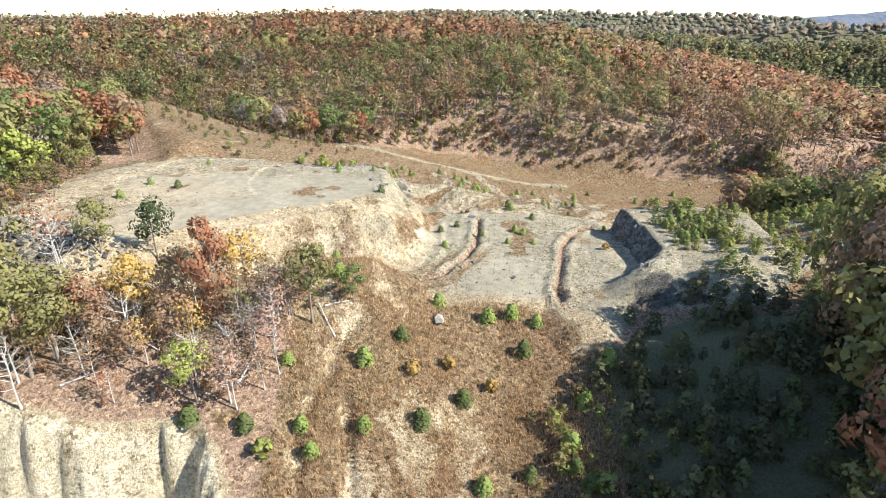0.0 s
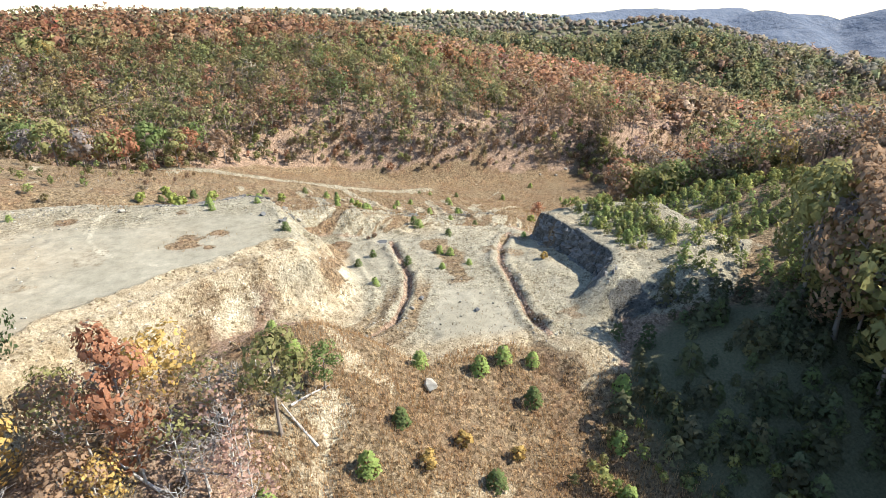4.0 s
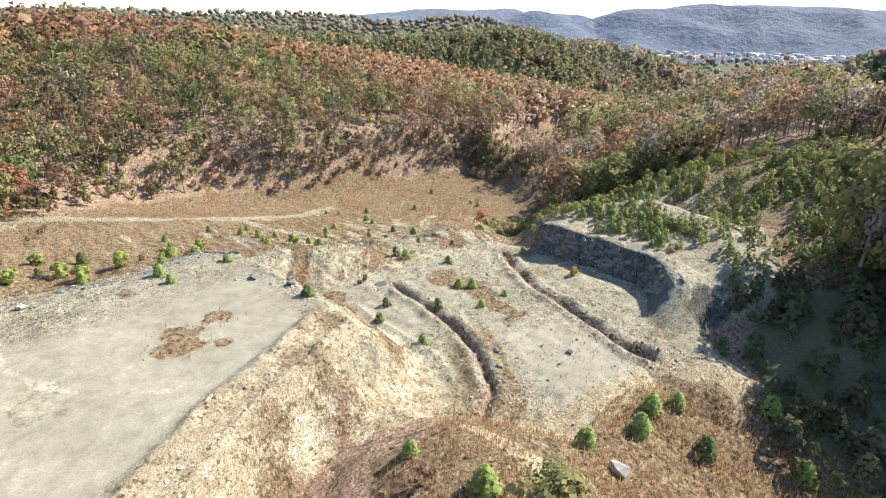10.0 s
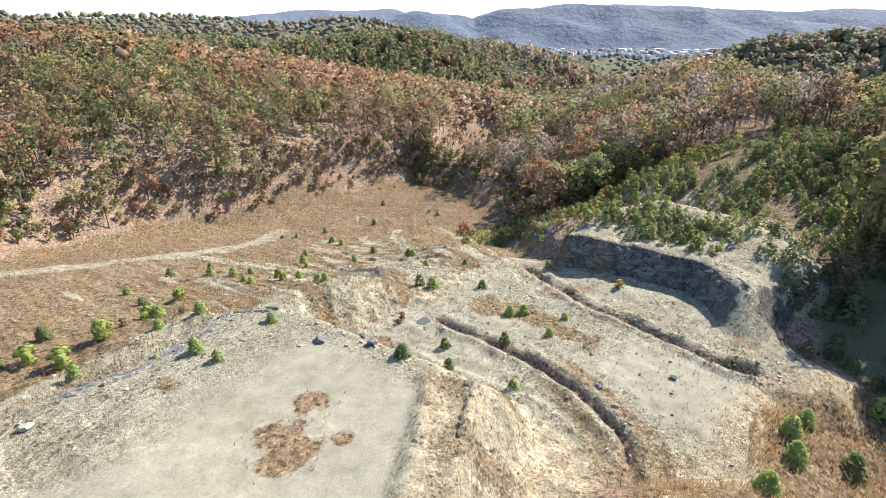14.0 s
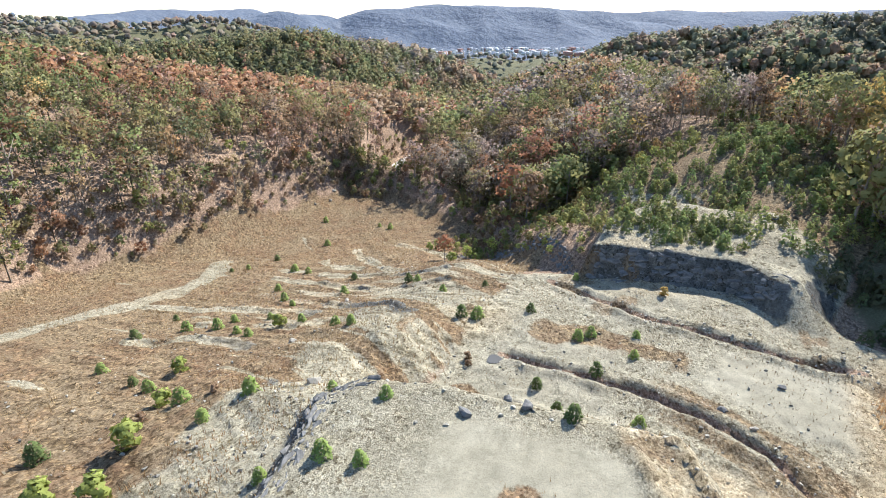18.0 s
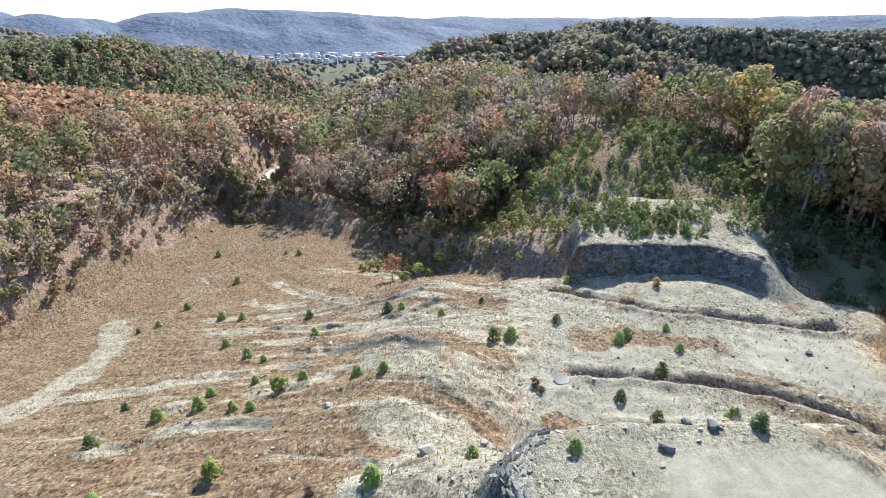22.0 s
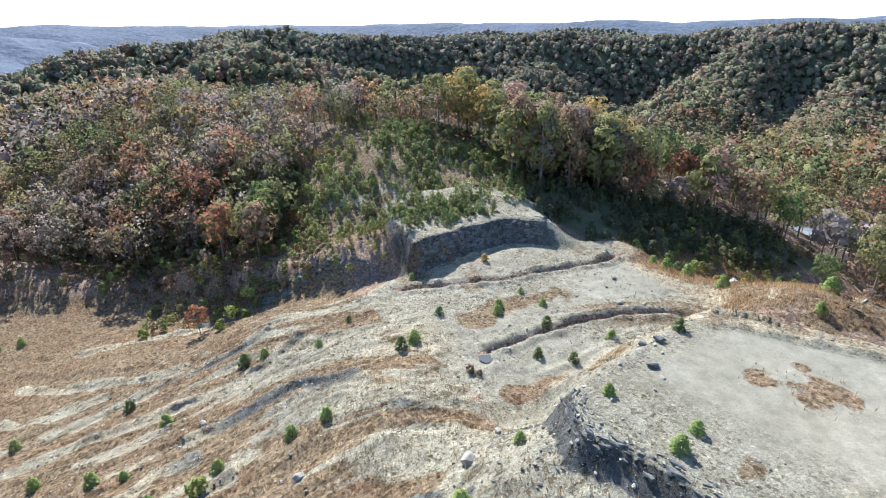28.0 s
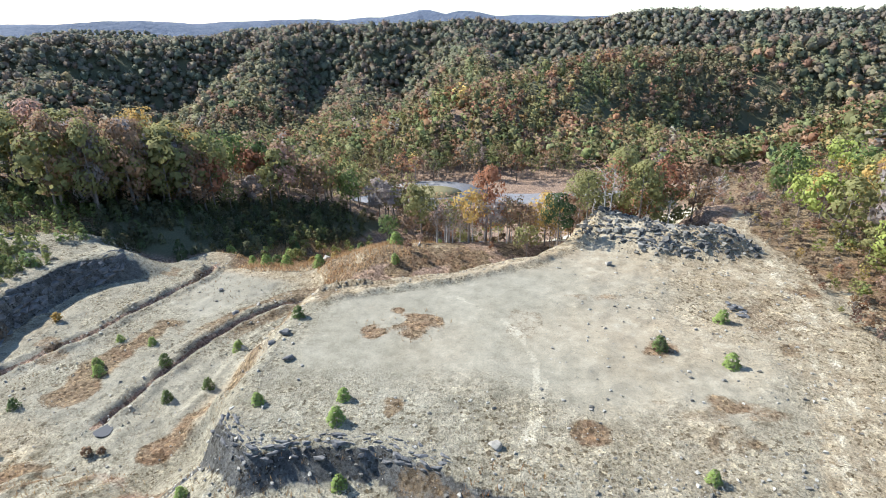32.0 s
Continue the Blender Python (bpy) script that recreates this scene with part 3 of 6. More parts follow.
def cover(x, y, z, steep):
    """What covers the ground: dry grass, bare earth, green growth (0 to 1 each); the rest is leaf litter. And the kind of bare earth."""
    f, q, p = in_area(x, y, FIELD), in_area(x, y, FLOOR), in_area(x, y, PLATEAU)
    l, s, c = in_area(x, y, LEDGE), in_area(x, y, NORTH_SHELF), in_area(x, y, WHITE_CLIFF)
    n, m = fbm(x, y, 18, 4, 61), fbm(x, y, 5, 4, 63)
    grass = sstep(-4, 3, f + 5 * n)
    slope = in_area(x, y, HILLSIDE)
    grass = np.maximum(grass, sstep(-3, 2, slope + 3 * n))
    grass = np.maximum(grass, sstep(-14, -3, p + 4 * n) * sstep(-30, -45, x))
    bare = np.maximum(sstep(-5, 1, q + 2 * n), sstep(-8, -1, p + 2 * n + m))
    bare = np.maximum(bare, sstep(-16, -11, p + m) * sstep(-24, -14, x) * sstep(134, 126, y) * sstep(86, 92, y))
    dt, _, _ = to_line(x, y, TRACK)
    bare = np.maximum(bare, sstep(2.6, 1.4, dt + 0.6 * m))
    bare = np.maximum(bare, np.maximum(sstep(-5, 1, l), sstep(-4, 2, s + 3 * n)))
    u, v = along_banks(x, y)
    streak = fbm(u * 0.4 + 1.2 * n, v * 0.05, 1.0, 4, 66)
    cut, crest = banked(x, y)
    rib = sstep(1.6, 0.4, np.minimum(cut, crest) + 1.6 * m)
    quarry = sstep(188, 140, y + 12 * n) * sstep(72, 30, x) * sstep(-26, -4, x)
    bare = np.maximum(bare, sstep(-2, 6, f) * sstep(0.1, 0.5, streak + (0.35 + 0.3 * sstep(152, 138, y)) * quarry - 0.5 * sstep(80, 110, x) - 0.22))
    bare = np.maximum(bare, 0.95 * rib)
    d, _, _ = to_line(x, y, FIELD_TRACK)
    bare = np.maximum(bare, sstep(4.5, 1.5, d + 2 * m) * 0.9)
    bare = np.maximum(bare, sstep(-3, 0, c + m))
    bare = np.maximum(bare, sstep(3.5, 1.5, to_line(x, y, [(-100, 36, 0), (-116, 22, 0), (-128, 14, 0)])[0] + 2 * m))
    grass = np.maximum(grass, 0.8 * sstep(-3, 3, in_area(x, y, WEST_SLOPE)))
    gully = sstep(0.15, 0.5, fbm(0.9 * x + 0.3 * y + 4 * m, 0.25 * y, 4.0, 4, 69)) * sstep(-4, 4, slope) * sstep(4, -4, x) * 0.75
    bare = np.maximum(bare, np.maximum(gully, 0.62 * sstep(-2, 4, slope) * sstep(-0.2, 0.4, fbm(x, y, 7, 4, 170)) * sstep(16, 4, x)))
    worn = np.min([to_line(x, y, pts)[0] for pts in ERODED], 0)
    bare = np.maximum(bare, 0.9 * sstep(2.4, 0.4, worn + 4.5 * m))
    # weeds and grass that have come back on the bare ground
    patch = sstep(0.18, 0.42, fbm(x, y, 9, 4, 64)) * (1 - sstep(2, 6, p) * 0.75)
    d1, _, _ = to_line(x, y, DITCH_A)
    d2, _, _ = to_line(x, y, [(16, 118, 0), (17, 110, 0), (15, 100, 0)])
    patch = np.maximum(patch * 0.75, sstep(2.6, 1.0, np.abs(d1 - 2.5) + 1.5 * m) * sstep(112, 98, y) * 0.8)
    patch = np.maximum(patch, 0.75 * sstep(1.8, 0.2, np.abs(dt - 3.4) + 3.5 * np.abs(m)) * (0.6 + 0.9 * fbm(x, y, 2.0, 3, 173)))
    d4, _, _ = to_line(x, y, [(-2, 124, 0), (-4.5, 112, 0), (-7, 100, 0)])
    patch = np.maximum(patch, np.maximum(sstep(4.5, 1.5, d2 + 3 * m), 0.9 * sstep(3.4, 1.0, d4 + 3 * m)))
    blot = np.minimum(np.hypot(x + 28.2, y - 108.8) - 3.7, np.minimum(np.hypot(x + 23.5, y - 111) - 2.1, np.hypot(x + 25, y - 105.8) - 1.7))
    patch = np.maximum(patch, 1.0 * sstep(0.8, -0.8, blot + 1.8 * m) * (0.85 + 0.7 * fbm(x, y, 2.4, 3, 166)) * (1 - 0.55 * sstep(0.9, 0.3, np.hypot(x + 25.6, y - 108.2) - 0.6)))
    patch = np.maximum(patch, 0.6 * sstep(1.5, -1, np.hypot(x + 42, (y - 106) * 0.8) - 2.6 + 4 * m))
    for px, py, pr in WEEDS:
        patch = np.maximum(patch, sstep(1.2, -1.2, np.hypot(x - px, (y - py) * 1.3) - pr + 3 * m) * (0.8 + 0.9 * fbm(x, y, 2.0, 3, 165)))
    # litter along the ditches, which also paints in their dark shadow line
    d3, _, _ = to_line(x, y, DITCH_B)
    bare = bare * (1 - 0.8 * sstep(0.9, 0.45, np.minimum(d1, d3) + 0.3 * m))
    bare = bare * (1 - 0.72 * patch)
    grass = np.maximum(grass, patch)
    green = sstep(0.2, 0.7, fbm(x, y, 30, 3, 71)) * (1 - sstep(-6, 2, f)) * (1 - sstep(-6, 2, q)) * 0.6
    green = np.maximum(green, np.maximum(0.3 * sstep(-8, 6, in_area(x, y, THICKET)), 0.8 * sstep(-8, 6, in_area(x, y, GULLY))))
    bare = np.maximum(bare, 0.7 * sstep(-6, 4, in_area(x, y, THICKET)) * sstep(0.0, 0.4, fbm(x, y, 11, 4, 168)))
    bare = np.maximum(bare, sstep(-9, -4, l) * sstep(96, 84, y))
    grass = np.maximum(grass, 0.8 * sstep(-10, 2, in_area(x, y, THICKET)))
    grass = np.maximum(grass, 0.85 * sstep(-3, 4, in_area(x, y, KNOB_TOP)))
    green = np.maximum(green, 0.45 * sstep(-3, 4, in_area(x, y, KNOB_TOP)))
    green = np.maximum(green, 1.1 * sstep(-8, -20, f) * sstep(260, 340, np.hypot(x, y - 100)))
    scar = np.minimum(to_line(x, y, TYRE_ARC)[0], np.minimum(to_line(x, y, CRACK_A)[0], to_line(x, y, CRACK_B)[0]))
    bare = np.where(p > 0, bare * (1 - 0.5 * sstep(0.2, 0.5, fbm(x * 0.7, y * 1.4, 8, 4, 167)) * sstep(-36, -48, x)), bare)
    bare = np.maximum(bare, 0.75 * sstep(-30, 30, in_area(x, y, TOWN_VALE)) * sstep(0.1, 0.4, fbm(x, y, 70, 3, 174)))
    clay = 0.25 + 0.5 * n + 0.55 * sstep(1, -7, p) * sstep(-16, -7, p) * sstep(126, 112, y) + 0.7 * sstep(-2, 2, c)
    clay = clay + 0.5 * sstep(95, 78, y) * sstep(30, 15, x) * sstep(4, 0, q) - 0.35 * sstep(3, 8, q) + 0.22 * sstep(-40, -55, x) * sstep(-3, 3, p) - 0.05 * sstep(3, 9, p) * sstep(-50, -36, x) + 0.12 * sstep(0, 8, f) + gully
    cream = np.maximum(sstep(-2, 1, c + m), (0.38 + 0.5 * m) * sstep(2, -3, p) * sstep(-13, -7, p) * sstep(120, 105, y) * sstep(-60, -40, x))
    cream = np.maximum(cream, sstep(3.5, 1.5, to_line(x, y, [(-100, 36, 0), (-116, 22, 0), (-128, 14, 0)])[0] + 2 * m))
    cream = np.maximum(cream, 0.42 * sstep(1.0, 0.3, np.abs(dt - 0.9) + 0.5 * m))
    cream = np.maximum(cream, 0.4 * sstep(2.2, 0.4, worn + 4 * m))
    cream = np.maximum(cream, 0.52 * sstep(0.8, 0.1, scar + 0.8 * m))
    clay = clay + 0.5 * sstep(3.5, 1.5, d4) + 0.6 * sstep(4, 2, to_line(x, y, BERM)[0] + 1.5 * m) + 0.5 * sstep(3, 1.5, dt)
    # dark shale; on the field banks the tint also paints their shaded faces
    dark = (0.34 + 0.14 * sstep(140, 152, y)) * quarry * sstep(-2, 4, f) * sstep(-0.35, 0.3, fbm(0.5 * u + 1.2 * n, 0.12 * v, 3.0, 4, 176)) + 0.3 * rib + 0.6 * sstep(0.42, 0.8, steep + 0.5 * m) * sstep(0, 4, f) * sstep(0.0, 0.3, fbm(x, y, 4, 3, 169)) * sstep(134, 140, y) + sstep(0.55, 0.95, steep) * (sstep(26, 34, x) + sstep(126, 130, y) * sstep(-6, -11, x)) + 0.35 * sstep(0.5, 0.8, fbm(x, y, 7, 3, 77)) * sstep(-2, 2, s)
    return np.stack([grass, bare, green * (1 - bare)], -1), np.stack([np.clip(clay, 0, 1), np.clip(dark, 0, 1), cream], -1)


HILLSIDE = [(-30, 78), (-6, 88), (0, 79), (10, 80), (20, 76), (26, 66), (22, 40), (20, 25), (-20, 25), (-20, 60)]
THICKET = [(46, 84), (60, 90), (64, 104), (56, 116), (72, 126), (92, 112), (106, 90), (104, 72), (84, 62), (56, 66)]
KNOB_TOP = [(60, 62), (84, 58), (118, 76), (136, 88), (120, 106), (92, 122), (72, 128), (60, 100)]
WEST_SLOPE = [(-80, 130), (-96, 118), (-95, 70), (-112, 42), (-140, 14), (-125, -20), (-80, -5), (-78, 60)]
WEEDS = [(-45.5, 106.6, 1.8), (-57, 110, 2.6), (-60, 118, 2.2), (-60.6, 124.4, 2.4), (-48, 124.7, 1.6), (-49, 118, 1.3), (-28, 124, 1.5), (-51, 112, 1.2)]
SLAB = [(10.8, 97.9), (18.7, 94.2), (18.4, 86.2), (16.4, 80.5), (8.9, 80.8), (3.5, 82), (5.2, 88.5)]
TYRE_ARC = [(-32, 101, 0), (-38, 105.6, 0), (-41, 110, 0), (-43, 115, 0), (-43, 122, 0), (-43, 127, 0)]
CRACK_A = [(-37, 117, 0), (-36.8, 123, 0), (-36.3, 129.5, 0)]
CRACK_B = [(-44, 118, 0), (-43.6, 123.5, 0), (-42.3, 127.4, 0)]
TRACK = [(-80, 58, 0), (-75, 70, 0), (-77, 79, 0), (-75, 97, 0), (-71, 119, 0), (-66, 134, 0)]
GULLY = [(24, 70), (34, 74), (46, 78), (56, 66), (74, 58), (62, 44), (40, 26), (20, 8), (4, 4), (12, 30), (22, 46)]
FIELD_TRACK = [(-40, 210, 0), (-10, 205, 0), (20, 200, 0), (36, 204, 0), (48, 212, 0)]
xs = spaced(np.r_[np.arange(-82, 45, 0.45), np.arange(45, 92, 0.62)], 0.62, 1.065, 2000)
ys = spaced(np.r_[np.arange(38, 62, 0.7), np.arange(62, 150, 0.45), np.arange(150, 198, 0.52)], 0.62, 1.065, 2000)
xs, ys = np.r_[-4600, -3000, xs, 3000, 4600], np.r_[-4600, -3000, ys, 3000, 4600]
gx, gy = np.meshgrid(xs, ys)
gz = ground(gx, gy) - 70 * sstep(1640, 1900, np.hypot(gx, gy))
nx, ny = len(xs), len(ys)
idx = np.arange(nx * ny).reshape(ny, nx)
quads = np.stack([idx[:-1, :-1], idx[:-1, 1:], idx[1:, 1:], idx[1:, :-1]], -1).reshape(-1, 4)
me = mesh_from("ground", np.stack([gx, gy, gz], -1).reshape(-1, 3), quads, 4)
slope_y, slope_x = np.gradient(gz, ys, xs)
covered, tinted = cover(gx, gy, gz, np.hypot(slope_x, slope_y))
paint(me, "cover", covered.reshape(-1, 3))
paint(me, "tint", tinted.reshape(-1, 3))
smooth = sstep(1, 5, in_area(gx, gy, PLATEAU)) * sstep(-66, -50, gx + 16 * fbm(gx, gy, 14, 4, 171)) * sstep(125, 117, gy + 4 * fbm(gx, gy, 8, 3, 175)) * 0.88
smooth = np.maximum(smooth, 0.45 * sstep(0, 4, in_area(gx, gy, FLOOR)) * sstep(-0.1, 0.35, fbm(gx, gy, 10, 3, 172)))
smooth = smooth * sstep(3.2, 5.0, to_line(gx, gy, BERM)[0] + fbm(gx, gy, 3, 3, 179))
slab = sstep(-1.5, 1.5, in_area(gx, gy, SLAB) + 1.5 * fbm(gx, gy, 5, 3, 178))
smooth = np.maximum(smooth, 0.85 * slab)
combed = sstep(-3, 4, in_area(gx, gy, FIELD)) * sstep(215, 180, gy) * sstep(110, 70, gx) * sstep(-60, -30, gx)
paint(me, "wear", np.stack([1 - smooth, combed, 0 * smooth], -1).reshape(-1, 3))
me.materials.append(GROUND)
me.polygons.foreach_set("use_smooth", np.ones(len(quads), bool))
tagged(new("ground", me), "hilly ground of bare grey shale, dry brown grass and leaf litter", "ground", kind="structure")


def surface(x, y):
    """The height of the ground sheet, between its grid lines."""
    i, j = np.clip(np.searchsorted(xs, x) - 1, 0, nx - 2), np.clip(np.searchsorted(ys, y) - 1, 0, ny - 2)
    u, v = (x - xs[i]) / (xs[i + 1] - xs[i]), (y - ys[j]) / (ys[j + 1] - ys[j])
    return (gz[j, i] * (1 - u) + gz[j, i + 1] * u) * (1 - v) + (gz[j + 1, i] * (1 - u) + gz[j + 1, i + 1] * u) * v


# ---- woods ----
HUES = {
    "rust": (0.285, 0.14, 0.08), "brown": (0.26, 0.175, 0.11), "olive": (0.205, 0.195, 0.08), "green": (0.13, 0.165, 0.06),
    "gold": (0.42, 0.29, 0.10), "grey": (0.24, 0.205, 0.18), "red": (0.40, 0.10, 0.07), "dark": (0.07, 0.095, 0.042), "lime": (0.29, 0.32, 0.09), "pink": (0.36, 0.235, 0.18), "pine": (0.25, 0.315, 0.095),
}


def card(c, n, s, rg, corners=3):
    """A small leaf clump: a bent three- or four-cornered card."""
    n = n / np.linalg.norm(n)
    u = np.cross(n, rg.normal(size=3))
    u /= np.linalg.norm(u)
    w = np.cross(n, u)
    if corners == 3:
        return [c + u * s, c - 0.5 * u * s + 0.8 * w * s, c - 0.5 * u * s - 0.8 * w * s]
    return [c + u * s * 1.1, c + w * s * 0.7 - n * s * 0.25, c - u * s, c - w * s * 0.75 - n * s * 0.2]


def crown_shape(rg, cards, size, kind="round", corners=3):
    """A crown of unit height with its foot at the origin: vertices, triangles and the way each leaf clump faces."""
    v, f, out = [], [], []
    low = {"tall": 0.46, "full": 0.2}.get(kind, 0.34)
    lobes = []
    for k in range(8):
        h = low + (0.9 - low) * (k + rg.uniform(0.1, 0.9)) / 8
        a = k * 2.4 + rg.uniform(-0.5, 0.5)
        w = 0.05 + 0.17 * math.sin(math.pi * min(1, (h - low + 0.1) / (1.08 - low)))
        lobes.append((w * math.cos(a), w * math.sin(a), h, rg.uniform(0.10, 0.165)))
    lobes.append((0.01, 0.0, 0.88, 0.12))
    mid = np.array([0, 0, 0.5 * (low + 0.8)])
    for k in range(cards):
        if kind == "pine":
            tier = rg.integers(0, 9)
            h = 0.08 + 0.9 * (tier + rg.uniform(0, 0.7)) / 9
            a, w = rg.uniform(0, 6.283), 0.42 * (1.05 - h) ** 0.5 * rg.uniform(0.2, 1.0) ** 0.5
            c = np.array([w * math.cos(a), w * math.sin(a), h - 0.25 * w])
            face = np.array([math.cos(a), math.sin(a), 0.5 + h])
        else:
            lx, ly, lz, lr = lobes[k % len(lobes)]
            d = rg.normal(size=3)
            d /= np.linalg.norm(d)
            c = np.array([lx, ly, lz]) + d * lr * (1, 1, 0.8) * rg.uniform(0.75, 1.08)
            face = 0.8 * d + 0.8 * (c - mid) / 0.3
        face = face / (np.linalg.norm(face) + 1e-6)
        i = len(v)
        v += card(c, face + rg.normal(size=3) * 0.3, size * rg.uniform(0.65, 1.35), rg, corners)
        out += [face + rg.normal(size=3) * 0.12] * corners
        f.append((i, i + 1, i + 2))
        if corners == 4:
            f.append((i, i + 2, i + 3))
    out = np.array(out)
    return np.array(v), np.array(f), out / np.linalg.norm(out, axis=1)[:, None]


def round_form():
    bm = bmesh.new()
    bmesh.ops.create_icosphere(bm, subdivisions=1, radius=1.0)
    bm.verts.index_update()
    v = np.array([tuple(q.co) for q in bm.verts])
    f = np.array([[q.index for q in t.verts] for t in bm.faces])
    bm.free()
    return v, f


def wood_crown(rg, cards, size, low=0.36, heart=0.0):
    """A forest tree's crown of unit height: airy tufts of small leaf clumps, for far trees round a leafy heart."""
    vs, fs, ns, base = [], [], [], 0
    mid = np.array([0, 0, 0.5 * (low + 0.9)])
    if heart:
        ball, tri = round_form()
        d = ball @ np.array(Euler(tuple(rg.uniform(0, 6, 3))).to_matrix())
        vs.append(mid + d * np.array([0.22, 0.22, 0.5 * (0.9 - low)]) * heart * rg.uniform(0.65, 1.25, (len(d), 1)))
        fs.append(tri)
        ns.append(d + (0, 0, 0.5) + rg.normal(size=d.shape) * 0.35)
        base = len(d)
    tufts_at = []
    for k in range(9):
        u = (k + rg.uniform(0, 1)) / 9
        a, w = 2.4 * k + rg.uniform(-0.6, 0.6), 0.03 + 0.18 * math.sin(math.pi * min(1, 0.15 + 0.8 * u)) * rg.uniform(0.6, 1.15)
        tufts_at.append((np.array([w * math.cos(a), w * math.sin(a), low + 0.04 + (0.9 - low) * u]), rg.uniform(0.07, 0.13)))
    for k in range(cards):
        c, r = tufts_at[k % 9]
        d = rg.normal(size=3)
        d /= np.linalg.norm(d)
        p = c + d * r * (1.15, 1.15, 0.8) * rg.uniform(0.3, 1.2)
        vs.append(np.array(card(p, rg.normal(size=3) + (0, 0, 0.5), size * rg.uniform(0.55, 1.45), rg)))
        fs.append(np.array([(base, base + 1, base + 2)]))
        ns.append(np.tile(0.5 * d + 0.5 * (p - mid) / 0.25 + (0, 0, 0.4) + rg.normal(size=3) * 0.18, (3, 1)))
        base += 3
    ns = np.concatenate(ns)
    return np.concatenate(vs), np.concatenate(fs), ns / np.linalg.norm(ns, axis=1)[:, None]


def facing(me, normals):
    me.normals_split_custom_set_from_vertices(normals.astype(np.float32))


def tube(points, radii, sides=5):
    """A tapered limb through points: vertices and triangles."""
    v, f = [], []
    for k, (p, r) in enumerate(zip(points, radii)):
        p = np.array(p, float)
        way = np.array(points[min(k + 1, len(points) - 1)], float) - np.array(points[max(k - 1, 0)], float)
        way /= np.linalg.norm(way) + 1e-9
        u = np.cross(way, (0.3, 0.9, 0.1))
        u /= np.linalg.norm(u)
        w = np.cross(way, u)
        for j in range(sides):
            a = 6.2832 * j / sides
            v.append(p + r * (u * math.cos(a) + w * math.sin(a)))
    for k in range(len(points) - 1):
        for j in range(sides):
            a, b2 = k * sides + j, k * sides + (j + 1) % sides
            f += [(a, b2, b2 + sides), (a, b2 + sides, a + sides)]
    return np.array(v), np.array(f)


def joined(pieces):
    vs, fs, base = [], [], 0
    for v, f in pieces:
        vs.append(v)
        fs.append(f + base)
        base += len(v)
    return np.concatenate(vs), np.concatenate(fs)


def limbs(rg, count, low, spread, twigs=0, thick=0.013):
    """A trunk with limbs, unit height."""
    lean = rg.uniform(-0.04, 0.04, 2)
    spine = [(lean[0] * h * h + 0.01 * math.sin(7 * h), lean[1] * h * h, h) for h in (0, 0.12, 0.3, 0.5, 0.7, 0.88)]
    out = [tube(spine, [thick * k for k in (1.5, 1.05, 0.9, 0.7, 0.45, 0.15)], 6)]
    for k in range(count):
        h = low + (0.8 - low) * (k + rg.uniform(0, 1)) / count
        a = k * 2.4 + rg.uniform(-0.6, 0.6)
        n = spread * rg.uniform(0.6, 1.1) * (1.15 - h)
        p = np.array([lean[0] * h * h, lean[1] * h * h, h])
        tip = p + np.array([math.cos(a) * n, math.sin(a) * n, n * rg.uniform(0.5, 1.0)])
        bend = 0.5 * (p + tip) + np.array([0, 0, -0.02])
        out.append(tube([p, bend, tip], [thick * 0.45, thick * 0.3, thick * 0.08], 4))
        for _ in range(twigs):
            q = p + (tip - p) * rg.uniform(0.35, 1.0)
            out.append(tube([q, q + rg.normal(size=3) * 0.05 + np.array([math.cos(a), math.sin(a), 0.9]) * 0.05], [thick * 0.15, thick * 0.04], 3))
    return joined(out)


